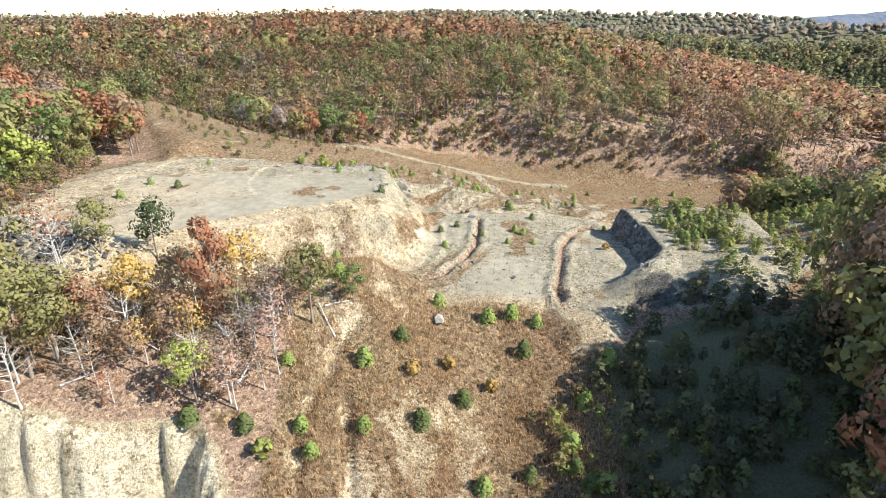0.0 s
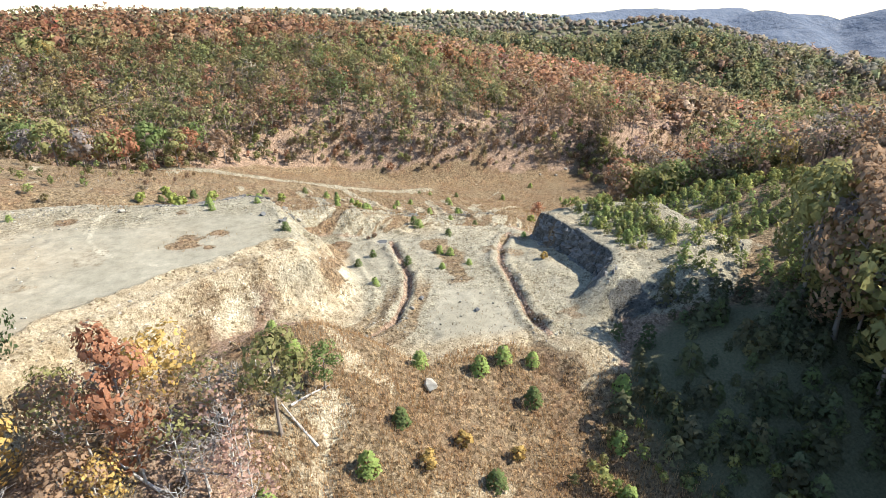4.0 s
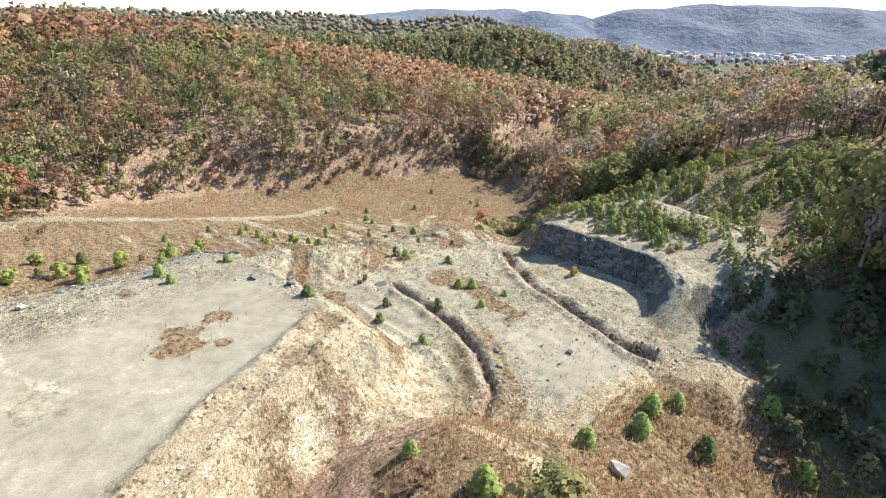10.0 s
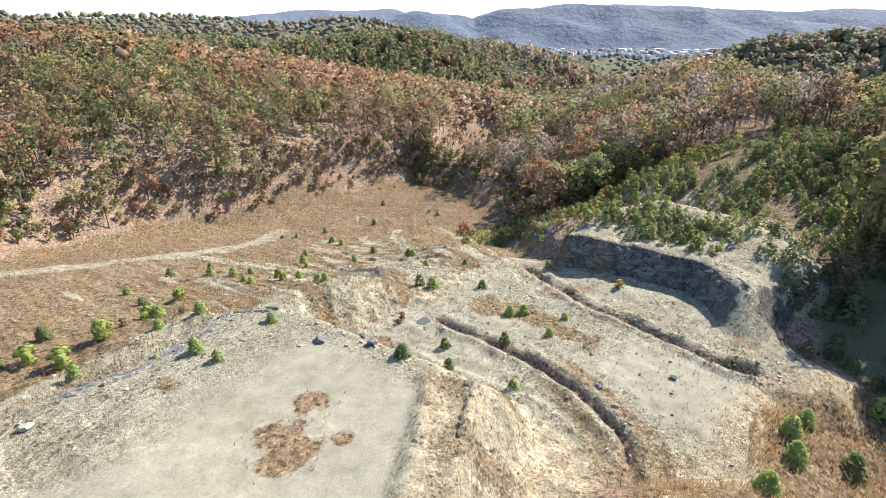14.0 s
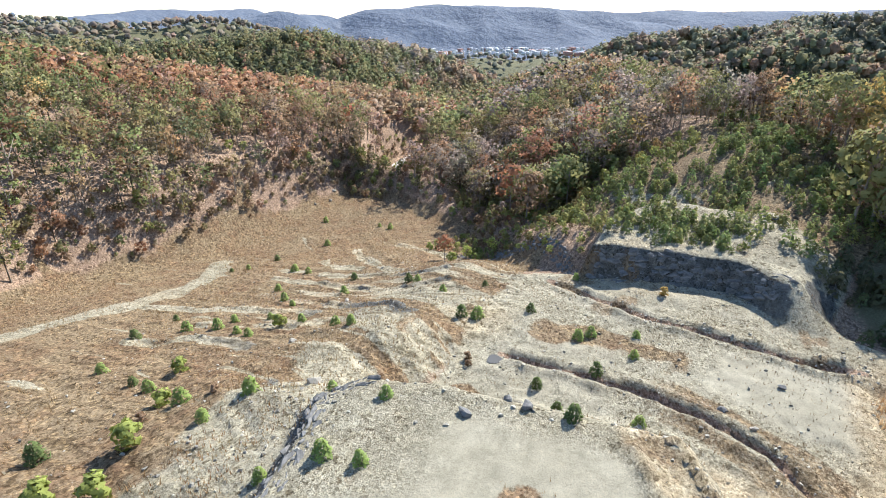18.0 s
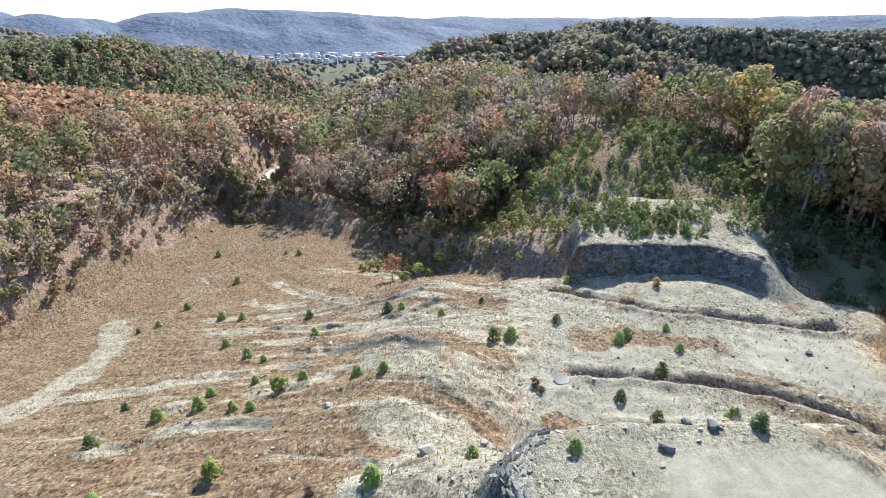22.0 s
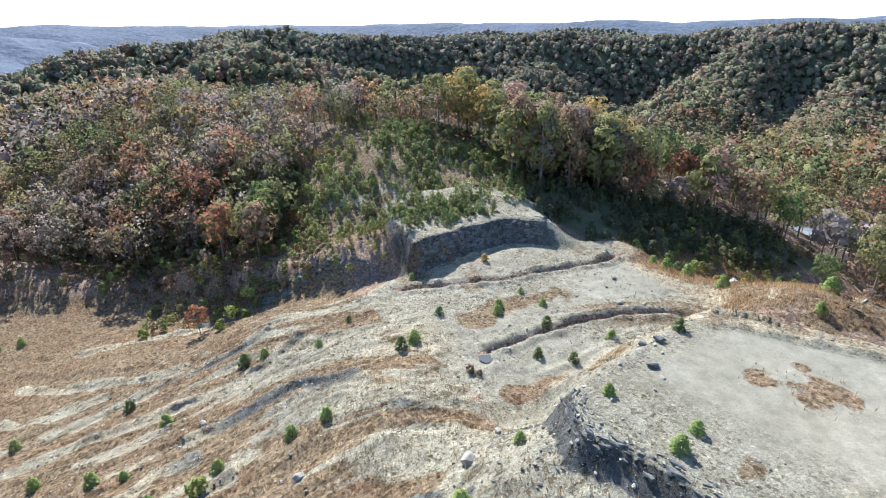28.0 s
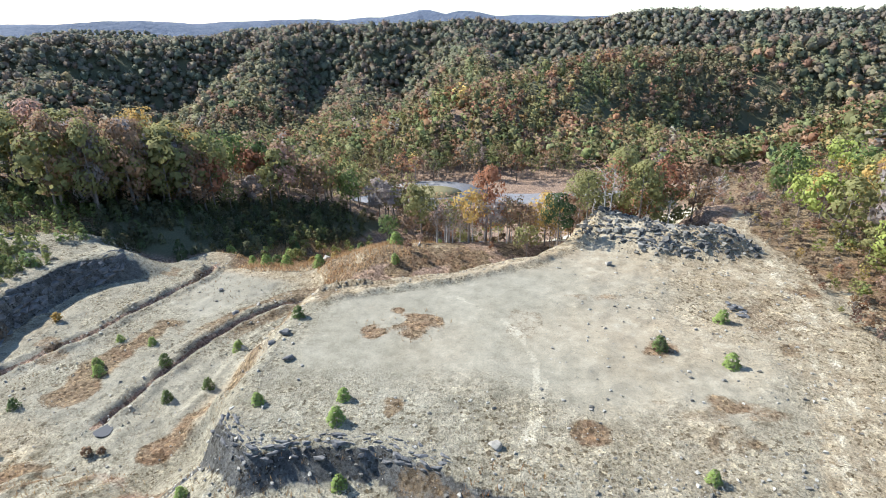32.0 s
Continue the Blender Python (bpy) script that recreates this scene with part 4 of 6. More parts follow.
def woods(name, spots, tops, tones, label, cards, size, kind="round", stems=True, forms=8, seed=1, category="forest", broad=1.0):
    """Many trees joined into one object. spots n x 3, tops: heights, tones n x 3."""
    rg = np.random.default_rng(seed)
    heart = {"wood": 0.0, "far": 0.6, "mass": 0.95}.get(kind)
    shapes = [crown_shape(rg, cards, size, kind) if heart is None else wood_crown(rg, cards, size, 0.32 if kind == "wood" else 0.24, heart) for _ in range(forms)]
    sv, sf = joined([tube([(0, 0, 0), (0.01, 0, 0.75)], [0.013, 0.004], 3), tube([(0, 0, 0.35), (0.13, 0.05, 0.7)], [0.007, 0.003], 3), tube([(0, 0, 0.42), (-0.1, -0.07, 0.75)], [0.007, 0.003], 3)])
    sn = sv - np.array([0, 0, 1]) * sv[:, 2:3] + np.array([0.01, 0.0, 0.0])
    vs, fs, cs, ns, base = [], [], [], [], 0
    pick = rg.integers(0, forms, len(spots))
    for k in range(forms):
        mine = np.nonzero(pick == k)[0]
        if not len(mine):
            continue
        tv, tf, tn = shapes[k]
        leafy = len(tv)
        if stems:
            tf = np.concatenate([tf, sf + len(tv)])
            tv = np.concatenate([tv, sv])
            tn = np.concatenate([tn, sn / np.linalg.norm(sn, axis=1)[:, None]])
        a = rg.uniform(0, 6.283, len(mine))
        wide = rg.uniform(0.85, 1.25, len(mine)) * tops[mine] * broad
        ca, sa = np.cos(a)[:, None], np.sin(a)[:, None]
        X = (tv[None, :, 0] * ca - tv[None, :, 1] * sa) * wide[:, None] + spots[mine, 0][:, None]
        Y = (tv[None, :, 0] * sa + tv[None, :, 1] * ca) * wide[:, None] + spots[mine, 1][:, None]
        Z = tv[None, :, 2] * tops[mine][:, None] + spots[mine, 2][:, None] - 0.15
        vs.append(np.stack([X, Y, Z], -1).reshape(-1, 3))
        ns.append(np.stack([tn[None, :, 0] * ca - tn[None, :, 1] * sa, tn[None, :, 0] * sa + tn[None, :, 1] * ca, np.broadcast_to(tn[None, :, 2], X.shape)], -1).reshape(-1, 3))
        fs.append((tf[None] + (base + np.arange(len(mine)) * len(tv))[:, None, None]).reshape(-1, 3))
        c = np.repeat(tones[mine][:, None, :], len(tv), 1)
        c[:, leafy:] = (0.36, 0.32, 0.27)
        cs.append(c.reshape(-1, 3))
        base += len(mine) * len(tv)
    me = mesh_from(name, np.concatenate(vs), np.concatenate(fs), 3)
    facing(me, np.concatenate(ns))
    paint(me, "tone", np.concatenate(cs))
    me.materials.append(LEAF)
    return tagged(new(name, me), label, category, kind="stuff")


def scatter(x0, x1, y0, y1, gap, keep, seed):
    """Jittered spots on the ground, gap metres apart, where keep(x, y) is above a random number."""
    rg = np.random.default_rng(seed)
    x, y = np.meshgrid(np.arange(x0, x1, gap), np.arange(y0, y1, gap))
    x, y = x.ravel() + rg.uniform(-0.5, 0.5, x.size) * gap, y.ravel() + rg.uniform(-0.5, 0.5, x.size) * gap
    ok = keep(x, y) > rg.uniform(0, 1, x.size)
    x, y = x[ok], y[ok]
    return np.stack([x, y, surface(x, y)], -1)


def hue_names(spots, weights, seed, size=60):
    """The colour of each tree: autumn colours that change in patches."""
    rg = np.random.default_rng(seed)
    names = list(weights)
    w = np.array([weights[n] for n in names], float)
    base = np.stack([fbm(spots[:, 0], spots[:, 1], size, 3, 80 + k) * 1.6 for k in range(len(names))], -1)
    score = np.log(w)[None] + base + rg.gumbel(size=base.shape) * 0.8
    return np.array(names)[score.argmax(1)]


def tones_for(spots, weights, seed):
    rg = np.random.default_rng(seed + 100)
    cols = np.array([HUES[n] for n in hue_names(spots, weights, seed)])
    cols = cols * 0.7 + 0.3 * np.array([0.225, 0.18, 0.105])
    return cols * rg.uniform(0.68, 1.28, (len(spots), 1)) * rg.uniform(0.92, 1.08, (len(spots), 3))


def open_land(x, y):
    """1 where no wood grows: the quarry, the field, the roads and their margins."""
    a = np.maximum(in_area(x, y, FIELD) + 5.0 * ((x > 60) & (y < 205)), in_area(x, y, FLOOR))
    a = np.maximum(a, np.maximum(in_area(x, y, PLATEAU), in_area(x, y, CLEARED)))
    a = np.maximum(a, in_area(x, y, QUARRY))
    a = np.maximum(a, np.maximum(in_area(x, y, SPUR_TOP), in_area(x, y, WEST_SCRUB)))
    d, _, _ = to_line(x, y, VALLEY_ROAD)
    e, _, _ = to_line(x, y, LANE)
    a = np.maximum(a, np.maximum(np.maximum(14 - d, in_area(x, y, ROADSIDE)), 7 - e))
    a = np.maximum(a, 8 - to_line(x, y, [(118, 214, 0), (146, 208, 0), (180, 222, 0)])[0])
    return sstep(-4, -1, a + 2 * fbm(x, y, 15, 2, 91))


CLEARED = [(-20, 25), (-22, 60), (-12, 84), (-20, 100), (-82, 130), (-84, 75), (-76, 68), (-60, 62), (-50, 66), (-30, 80), (-10, 80), (-8, 140), (40, 128), (72, 138), (88, 120), (118, 102), (116, 80), (92, 64), (62, 54), (44, 44), (28, 28), (14, 12)]
QUARRY = [(-80, 66), (-40, 80), (-20, 82), (0, 72), (26, 66), (44, 80), (46, 124), (0, 134), (-12, 142), (-80, 138)]
SPUR_TOP = [(-12, 84), (-22, 60), (-24, 40), (-22, 5), (-90, 0), (-90, 62), (-60, 66), (-30, 84)]
ROADSIDE = [(-130, 0), (-130, -112), (-40, -92), (5, -94), (45, -75), (30, -35), (0, -24), (-20, 5)]
WEST_SCRUB = [(-84, 130), (-90, 110), (-92, 72), (-110, 44), (-138, 16), (-125, -20), (-80, -5), (-78, 60), (-80, 110)]
VIEW = [(-60, 0), (-420, 480), (-420, 640), (500, 900), (900, 500), (960, -60), (880, -420), (420, -800), (60, -880), (-640, -880), (-560, -420), (-300, -160), (-160, -60)]


def wooded(x, y):
    return (1 - open_land(x, y)) * sstep(-20, 0, in_area(x, y, VIEW)) * (in_area(x, y, TOWN_VALE) < 0) * (0.72 + 0.5 * fbm(x, y, 25, 3, 93))


MIXED = {"rust": 2.4, "brown": 2.6, "olive": 5, "green": 3.2, "gold": 0.2, "grey": 0.5, "dark": 0.4}
GREYISH = {"grey": 4, "brown": 2.2, "olive": 2.2, "gold": 0.35, "rust": 0.5, "pink": 0.5, "green": 1, "dark": 1.4}
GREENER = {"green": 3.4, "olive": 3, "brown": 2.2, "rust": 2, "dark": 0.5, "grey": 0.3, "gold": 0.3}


CREST = {"rust": 5, "brown": 3.5, "olive": 1.6, "gold": 0.3, "red": 0.3}
TOE = {"rust": 4, "brown": 4, "pink": 1.5, "olive": 1, "red": 0.4}
SHADY = {"green": 3, "dark": 4, "olive": 1.5, "brown": 1}


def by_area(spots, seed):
    x, y = spots[:, 0], spots[:, 1]
    out = tones_for(spots, MIXED, seed)

    def put(where, weights):
        where = where & (np.random.default_rng(seed + 7).uniform(0, 1, len(x)) < 0.85)
        out[where] = tones_for(spots, weights, seed)[where]
    soft = 25 * fbm(x, y, 60, 2, 95)
    # greyer, darker hues here also put the east slope's shade into its trees
    put((x > 40) & (y < 215) & (x < 420) & (y > -20), GREYISH)
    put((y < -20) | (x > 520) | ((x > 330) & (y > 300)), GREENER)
    second, third = to_line(x, y, RIDGE_SECOND)[0], to_line(x, y, RIDGE_THIRD)[0]
    put((second + soft < 190) & (y > 330) & (x > 170), SHADY)
    put((second + soft < 190) & (y > 330) & (x + soft > 420), GREYISH)
    put((third < 160), CREST)
    crest = to_line(x, y, RIDGE_NORTH)[0]
    put((crest + soft < 60) & (x < 90), CREST)
    put((x + soft > 95) & (y > 215) & (crest < 170) & (x < 290) & (second > 90), TOE)
    # distance haze painted into the leaves: far tones even out and turn blue-grey
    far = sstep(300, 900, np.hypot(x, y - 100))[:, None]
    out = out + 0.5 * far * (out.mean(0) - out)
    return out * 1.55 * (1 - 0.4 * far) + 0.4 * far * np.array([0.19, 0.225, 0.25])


near = scatter(-240, 420, -140, 470, 5.1, wooded, 1)
away = np.hypot(near[:, 0] + 20, near[:, 1] - 110)
order = np.argsort(away)
lone, close, mid = near[order[:200]], near[order[200:]], near[:0]
# trees that hills hide from three points near the camera's path are thinned
def open_to_view(spots):
    seen = np.zeros(len(spots), bool)
    for ex, ey in ((0, 0), (-60, 110), (-50, 170)):
        clear = np.ones(len(spots), bool)
        for s in np.linspace(0.25, 0.96, 40):
            x, y = ex + (spots[:, 0] - ex) * s, ey + (spots[:, 1] - ey) * s
            clear &= surface(x, y) + 5 < 48 + (spots[:, 2] + 18 - 48) * s
        seen |= clear
    return seen


close = close[open_to_view(close) | (np.arange(len(close)) % 3 == 0)]
split = np.hypot(close[:, 0] + 20, close[:, 1] - 110) < 235
close, mid = close[split], close[~split]
rg = np.random.default_rng(9)
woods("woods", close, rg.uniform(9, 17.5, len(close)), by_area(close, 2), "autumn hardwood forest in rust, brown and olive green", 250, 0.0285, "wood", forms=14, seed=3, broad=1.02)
outer = scatter(-640, 960, -890, 900, 7.8, lambda x, y: 1.3 * wooded(x, y) * ((x < -240) | (x > 420) | (y < -140) | (y > 470)), 4)
mid = np.concatenate([mid, outer])
mid = mid[open_to_view(mid) | (np.arange(len(mid)) % 10 == 0)]
reach = np.hypot(mid[:, 0] + 20, mid[:, 1] - 110)
for name, band, cards, size, kind, label in (("far_woods", reach < 560, 56, 0.056, "far", "autumn forest on the hills round the quarry"), ("outer_woods", reach >= 560, 34, 0.075, "mass", "distant autumn forest on the outer hills")):
    spots = mid[band]
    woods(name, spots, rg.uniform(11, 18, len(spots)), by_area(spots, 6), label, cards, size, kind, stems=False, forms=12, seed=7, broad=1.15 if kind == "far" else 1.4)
beyond = scatter(-1300, 1900, -1700, 1700, 19.0, lambda x, y: 1.0 * (in_area(x, y, VIEW) < -10) * np.where(in_area(x, y, TOWN_VALE) < 0, 1.0, 0.3) * (np.hypot(x, y) > 380) * (np.hypot(x, y) < 1700) * (x + y * 0.5 > -1200), 14)
beyond = beyond[open_to_view(beyond) | (np.hypot(beyond[:, 0], beyond[:, 1]) > 1050) | (np.arange(len(beyond)) % 12 == 0)]
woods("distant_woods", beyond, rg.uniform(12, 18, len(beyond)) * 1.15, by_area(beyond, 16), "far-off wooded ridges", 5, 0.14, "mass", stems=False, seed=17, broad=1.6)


# ---- single trees ----
def part(name, arrays, mat, parent, label="", tone=None):
    v, f = arrays[:2]
    me = mesh_from(name, v, f, 3)
    if len(arrays) == 3:
        facing(me, arrays[2])
    if tone is not None:
        paint(me, "tone", np.repeat(np.array([tone]), len(v), 0))
    me.materials.append(mat)
    ob = new(name, me)
    ob.parent = parent
    if label:
        tagged(ob, label)
    return ob


def stood(x, y, h, turn=0.0, sink=0.1, lean=0.0):
    return Matrix.Translation((x, y, float(ground(x, y)) - sink)) @ Euler((lean, 0, turn)).to_matrix().to_4x4() @ Matrix.Scale(h, 4)


PALE_BARK = plain("pale_bark", (0.34, 0.31, 0.27), (0.62, 0.58, 0.52), 6.0)
made = {}


def tree(kind, hue, x, y, h, label, group="trees", fine=1):
    """A tree of one of the built forms: hardwood, slim hardwood, bare, pine or sapling pine."""
    rg = np.random.default_rng(abs(int(x * 13.7 + y * 7.1)) + 3)
    form = int(rg.integers(0, 4 if kind in ("hardwood", "slim", "thin") else 3))
    key = (kind, hue, form, fine)
    m = stood(x, y, h, rg.uniform(0, 6.28), 0.12, rg.uniform(-0.05, 0.05))
    if key in made:
        ob = copy_thing(made[key], m @ Matrix.Scale(1 / made[key].scale[0], 4))
    else:
        sg = np.random.default_rng(form * 31 + len(kind) * 7)
        name = {"sapling": "pine_sapling", "pine": "pine_tree", "shrub": "shrub"}.get(kind, "tree")
        ob = made[key] = new(name)
        tone = tuple(min(0.6, k * (1.15 if kind in ("sapling", "shrub", "pine") else 1.4)) for k in HUES[hue])
        if kind == "hardwood":
            part("trunk", limbs(sg, 8, 0.28, 0.42), BARK, ob)
            part("crown", crown_shape(sg, 460 * fine, 0.034 / fine ** 0.55, "round", 4), LEAF, ob, tone=tone)
        elif kind == "tallround":
            part("trunk", limbs(sg, 9, 0.3, 0.36), BARK, ob)
            v, f, n = crown_shape(sg, 1100, 0.023, "full", 4)
            part("crown", (v * (0.72, 0.72, 1.04), f, n), LEAF, ob, tone=tone)
        elif kind == "slim":
            part("trunk", limbs(sg, 8, 0.4, 0.3), BARK, ob)
            part("crown", crown_shape(sg, 330 * fine, 0.034 / fine ** 0.55, "tall", 4), LEAF, ob, tone=tone)
        elif kind == "thin":
            part("trunk", limbs(sg, 12, 0.32, 0.34, 4, 0.010), PALE_BARK, ob)
            part("crown", crown_shape(sg, 260, 0.021, "tall", 4), LEAF, ob, tone=tone)
        elif kind == "bare":
            part("trunk", limbs(sg, 14, 0.3, 0.4, 7), PALE_BARK, ob)
        elif kind == "pine":
            part("trunk", limbs(sg, 10, 0.45, 0.3), BARK, ob)
            v, f, n = crown_shape(sg, 900, 0.023, "tall", 4)
            part("crown", (v * (0.85, 0.85, 1), f, n), LEAF, ob, tone=tone)
        elif kind == "sapling":
            part("trunk", limbs(sg, 5, 0.2, 0.3, 0, 0.02), BARK, ob)
            v, f, n = crown_shape(sg, 260, 0.066, "pine", 4)
            part("crown", (v * (1.3, 1.3, 0.95), f, n), LEAF, ob, tone=tone)
        else:
            v, f, n = crown_shape(sg, 200, 0.075, "round", 4)
            part("stems", limbs(sg, 9, 0.08, 0.45, 0, 0.012), BARK, ob)
            part("leaves", ((v - (0, 0, 0.25)) * (1.5, 1.5, 1.3), f, n), LEAF, ob, tone=tone)
        ob.matrix_world = m
    words = {"sapling": "pine sapling", "pine": "pine", "shrub": "shrub"}.get(kind, "tree")
    return tagged(ob, label, words, group)


SAY = {"rust": "rust-red leaves", "brown": "dry brown leaves", "olive": "olive-green leaves", "green": "green leaves", "gold": "golden leaves", "grey": "thin greyish leaves", "red": "bright red leaves", "dark": "dark green leaves", "pink": "faded pinkish leaves", "lime": "yellow-green leaves"}
for (x, y, z), hue in zip(lone, hue_names(lone, {"rust": 2, "brown": 3, "olive": 4, "green": 2, "gold": 0.4, "grey": 1, "pink": 0.6}, 21, 30)):
    tree("slim" if (x + y) % 3 > 1 else "hardwood", hue, x, y, 10 + 6 * abs(math.sin(x * 3 + y)), "hardwood tree with " + SAY[hue] + " at the forest edge", "trees at the forest edge")
for kind, hue, x, y, h in [
    ("pine", "dark", -45, 77.5, 11), ("tallround", "rust", -31.5, 66, 15.5), ("hardwood", "gold", -43, 66, 11), ("slim", "gold", -29, 71, 11),
    ("pine", "olive", -18.9, 67.5, 13), ("slim", "lime", -31.5, 55.5, 9.5), ("hardwood", "olive", -50, 58.5, 14), ("slim", "olive", -52, 56, 15), ("hardwood", "olive", -57, 56.5, 20), ("slim", "rust", -64.5, 56, 18), ("hardwood", "brown", -71, 56, 13), ("slim", "olive", -61, 58, 17), ("bare", "grey", -56.5, 58, 10), ("bare", "grey", -53, 55, 9), ("thin", "brown", -49, 64.5, 9), ("thin", "pink", -46, 63, 8), ("thin", "brown", -44, 56, 7), ("thin", "rust", -41, 54, 6), ("thin", "brown", -36, 66, 9), ("thin", "gold", -34, 62, 8), ("thin", "brown", -51, 60, 8), ("thin", "grey", -24, 68, 8), ("thin", "grey", -26, 63, 7), ("hardwood", "olive", -59.5, 66, 12), ("hardwood", "olive", -62, 64, 12),
    ("hardwood", "brown", -48, 62, 10), ("slim", "brown", -36, 61.5, 9.5), ("slim", "brown", -40, 58, 8), ("bare", "grey", -51, 52, 10), ("bare", "grey", -54, 62, 9),
    ("bare", "grey", -23.5, 64.5, 9), ("bare", "grey", -25.5, 69, 8), ("slim", "grey", -33, 72, 9), ("slim", "brown", -52, 57, 9), ("bare", "grey", -46, 57, 8),
    ("hardwood", "green", -13.5, 71.5, 6.5), ("slim", "brown", -38, 70, 9), ("bare", "grey", -28, 60, 7), ("slim", "brown", -44, 60, 8), ("hardwood", "olive", -66, 58, 13),
    ("slim", "rust", -58, 58, 9), ("bare", "grey", -64, 52, 11), ("slim", "olive", -40, 75, 8), ("hardwood", "olive", -50, 72, 9)]:
    tree(kind, hue, x, y, h, ("bare pale grey tree" if kind == "bare" else kind.replace("tallround", "tall dense tree").replace("thin", "thin tree").replace("hardwood", "spreading tree").replace("slim", "slim tree") + " with " + SAY[hue]) + " on the wooded spur", "trees on the spur", 4 if h > 13 else 2)
for hue, x, y, h in [("rust", 62, 152, 7), ("red", 125, 137, 9), ("red", 118, 131, 6), ("gold", 150, 128, 10), ("gold", 112, 126, 5), ("gold", 210, 140, 12), ("red", 168, 112, 9), ("lime", 66, 141, 5), ("lime", 61, 146, 4.5), ("lime", 92, 132, 5)]:
    tree("slim", hue, x, y, h, "slim tree with " + SAY[hue] + " below the ridge", "bright trees below the ridge")
tree("bare", "grey", -82, 31, 11, "big bare leaning tree beside the dirt track", "young trees beside the track")
for k in range(46):
    x, y = -87 - 15 * abs(math.sin(k * 2.1)) - 10 * (k < 12), 22 + 2.5 * k
    hue = ("olive", "lime", "gold", "olive", "lime", "green", "lime")[k % 7]
    tree("slim" if k % 3 else "hardwood", hue, x, y, 6 + 6 * abs(math.sin(k * 1.7)), "young tree with " + SAY[hue] + " beside the dirt track", "young trees beside the track")

# two rows added, placed and sized to throw shade over the gully
for k in range(32):
    u = (k + 0.5) / 32
    x, y = 100 - 48 * u + 6 * math.sin(k * 2.3), 63 - 22 * u + 7 * math.cos(k * 1.9)
    hue = ("olive", "gold", "olive", "brown", "olive", "pink")[k % 6]
    tree("slim" if k % 2 else "hardwood", hue, x, y, 17.5 + 4 * math.sin(k * 1.3), "tall tree with " + SAY[hue] + " above the shaded gully", "trees above the gully", 2)
for k in range(28):
    u = (k + 0.5) / 28
    x, y = 62 - 12 * u + 4.5 * math.sin(k * 2.7), 70 - 31 * u + 2.0 * math.cos(k * 1.7)
    hue = ("olive", "brown", "grey", "olive", "olive", "brown")[k % 6]
    tree("tallround" if k % 3 else "hardwood", hue, x, y, 19 + 3 * math.sin(k * 1.9), "tall dense tree with " + SAY[hue] + " on the gully's upper side", "trees above the gully")
for k in range(34):
    x, y = -64 + 42 * abs(math.sin(k * 1.37)), 54 + 15 * abs(math.cos(k * 2.11))
    hue = ("brown", "pink", "rust", "brown", "gold", "brown", "olive")[k % 7]
    tree("bare" if k % 5 == 0 else "thin", hue, x, y, 5.5 + 5 * abs(math.sin(k * 0.9)), ("bare pale tree" if k % 5 == 0 else "thin tree with " + SAY[hue]) + " on the wooded spur", "trees on the spur")

# small pines on the bare ground
PINES_FLOOR = [(3.2, 115.9), (0.4, 103.6), (16.1, 112.9), (17.7, 111.3), (19.1, 105.2), (13.7, 105.1), (8.3, 109.3), (37.4, 116.6), (21.2, 121.0), (-18.1, 83.2), (-0.5, 112.6)]
PINES_PLATEAU = [(-13.3, 134.3), (-13.1, 109.5), (-16.6, 126.0), (-25.2, 127.2), (-56.2, 110), (-64.4, 102.6), (-63.0, 112.0), (-24.7, 124.0), (-57.2, 128.9), (-27.2, 132.1)]
PINES_FIELD = [(8.3, 183.1), (-1.4, 181.1), (4.1, 175.7), (-13.3, 172.1), (-14.5, 164.4), (-15.0, 160.9), (5.4, 166.0), (5.1, 163.4), (22.7, 168.4), (12.8, 158.6), (42.3, 202.8), (55.8, 199.4), (31.1, 178.8), (42.3, 166.4), (31.7, 162.2), (35.8, 149.3), (29.0, 139.0), (32.6, 132.1), (16.6, 130.8), (17.0, 128.3), (10.4, 150.0), (8.7, 145.9), (-15.8, 143.2), (46.4, 182.2), (94.8, 188.7), (94.5, 184.6), (92.8, 208.4), (45.7, 200.4), (-17.5, 152.1), (6.4, 171.1), (10.8, 171.7), (13.9, 166.3), (24.8, 172.0), (34.1, 146.5), (-20.6, 145.5), (-30.0, 157.4), (-36.5, 152.1), (-32.4, 140.7), (47.6, 187.2), (72.8, 194.5)]
PINES_SLOPE = [(11.0, 75.2), (7.1, 74.4), (14.8, 73.9), (12.3, 68.9), (-0.7, 76.3), (24.5, 66.5), (-6.0, 67.4), (-11.0, 62.9), (2.9, 60.4), (-2.8, 56.5), (-10.2, 54.8), (-16.4, 51.3), (-18.1, 54.1), (-24.8, 53.1), (19.9, 60.7), (17.0, 54.8), (5.1, 49.9), (11.2, 51.4), (18.3, 48.6), (16.9, 51.6), (-16.3, 76.0), (-21.3, 61.6), (-31.7, 53.2)]
for spots, low, high, where in ((PINES_FLOOR, 1.2, 1.9, "on the bare quarry floor"), (PINES_PLATEAU, 1.3, 2.0, "on the shale plateau"), (PINES_FIELD, 1.3, 2.4, "on the dry field"), (PINES_SLOPE, 1.9, 2.9, "in the dry grass of the slope")):
    for x, y in spots:
        tree("sapling", "pine" if (x * 7) % 2 > 0.6 else "green", x, y, low + (high - low) * abs(math.sin(x * 5 + y * 3)), "small bushy green pine " + where, "small pines " + where)
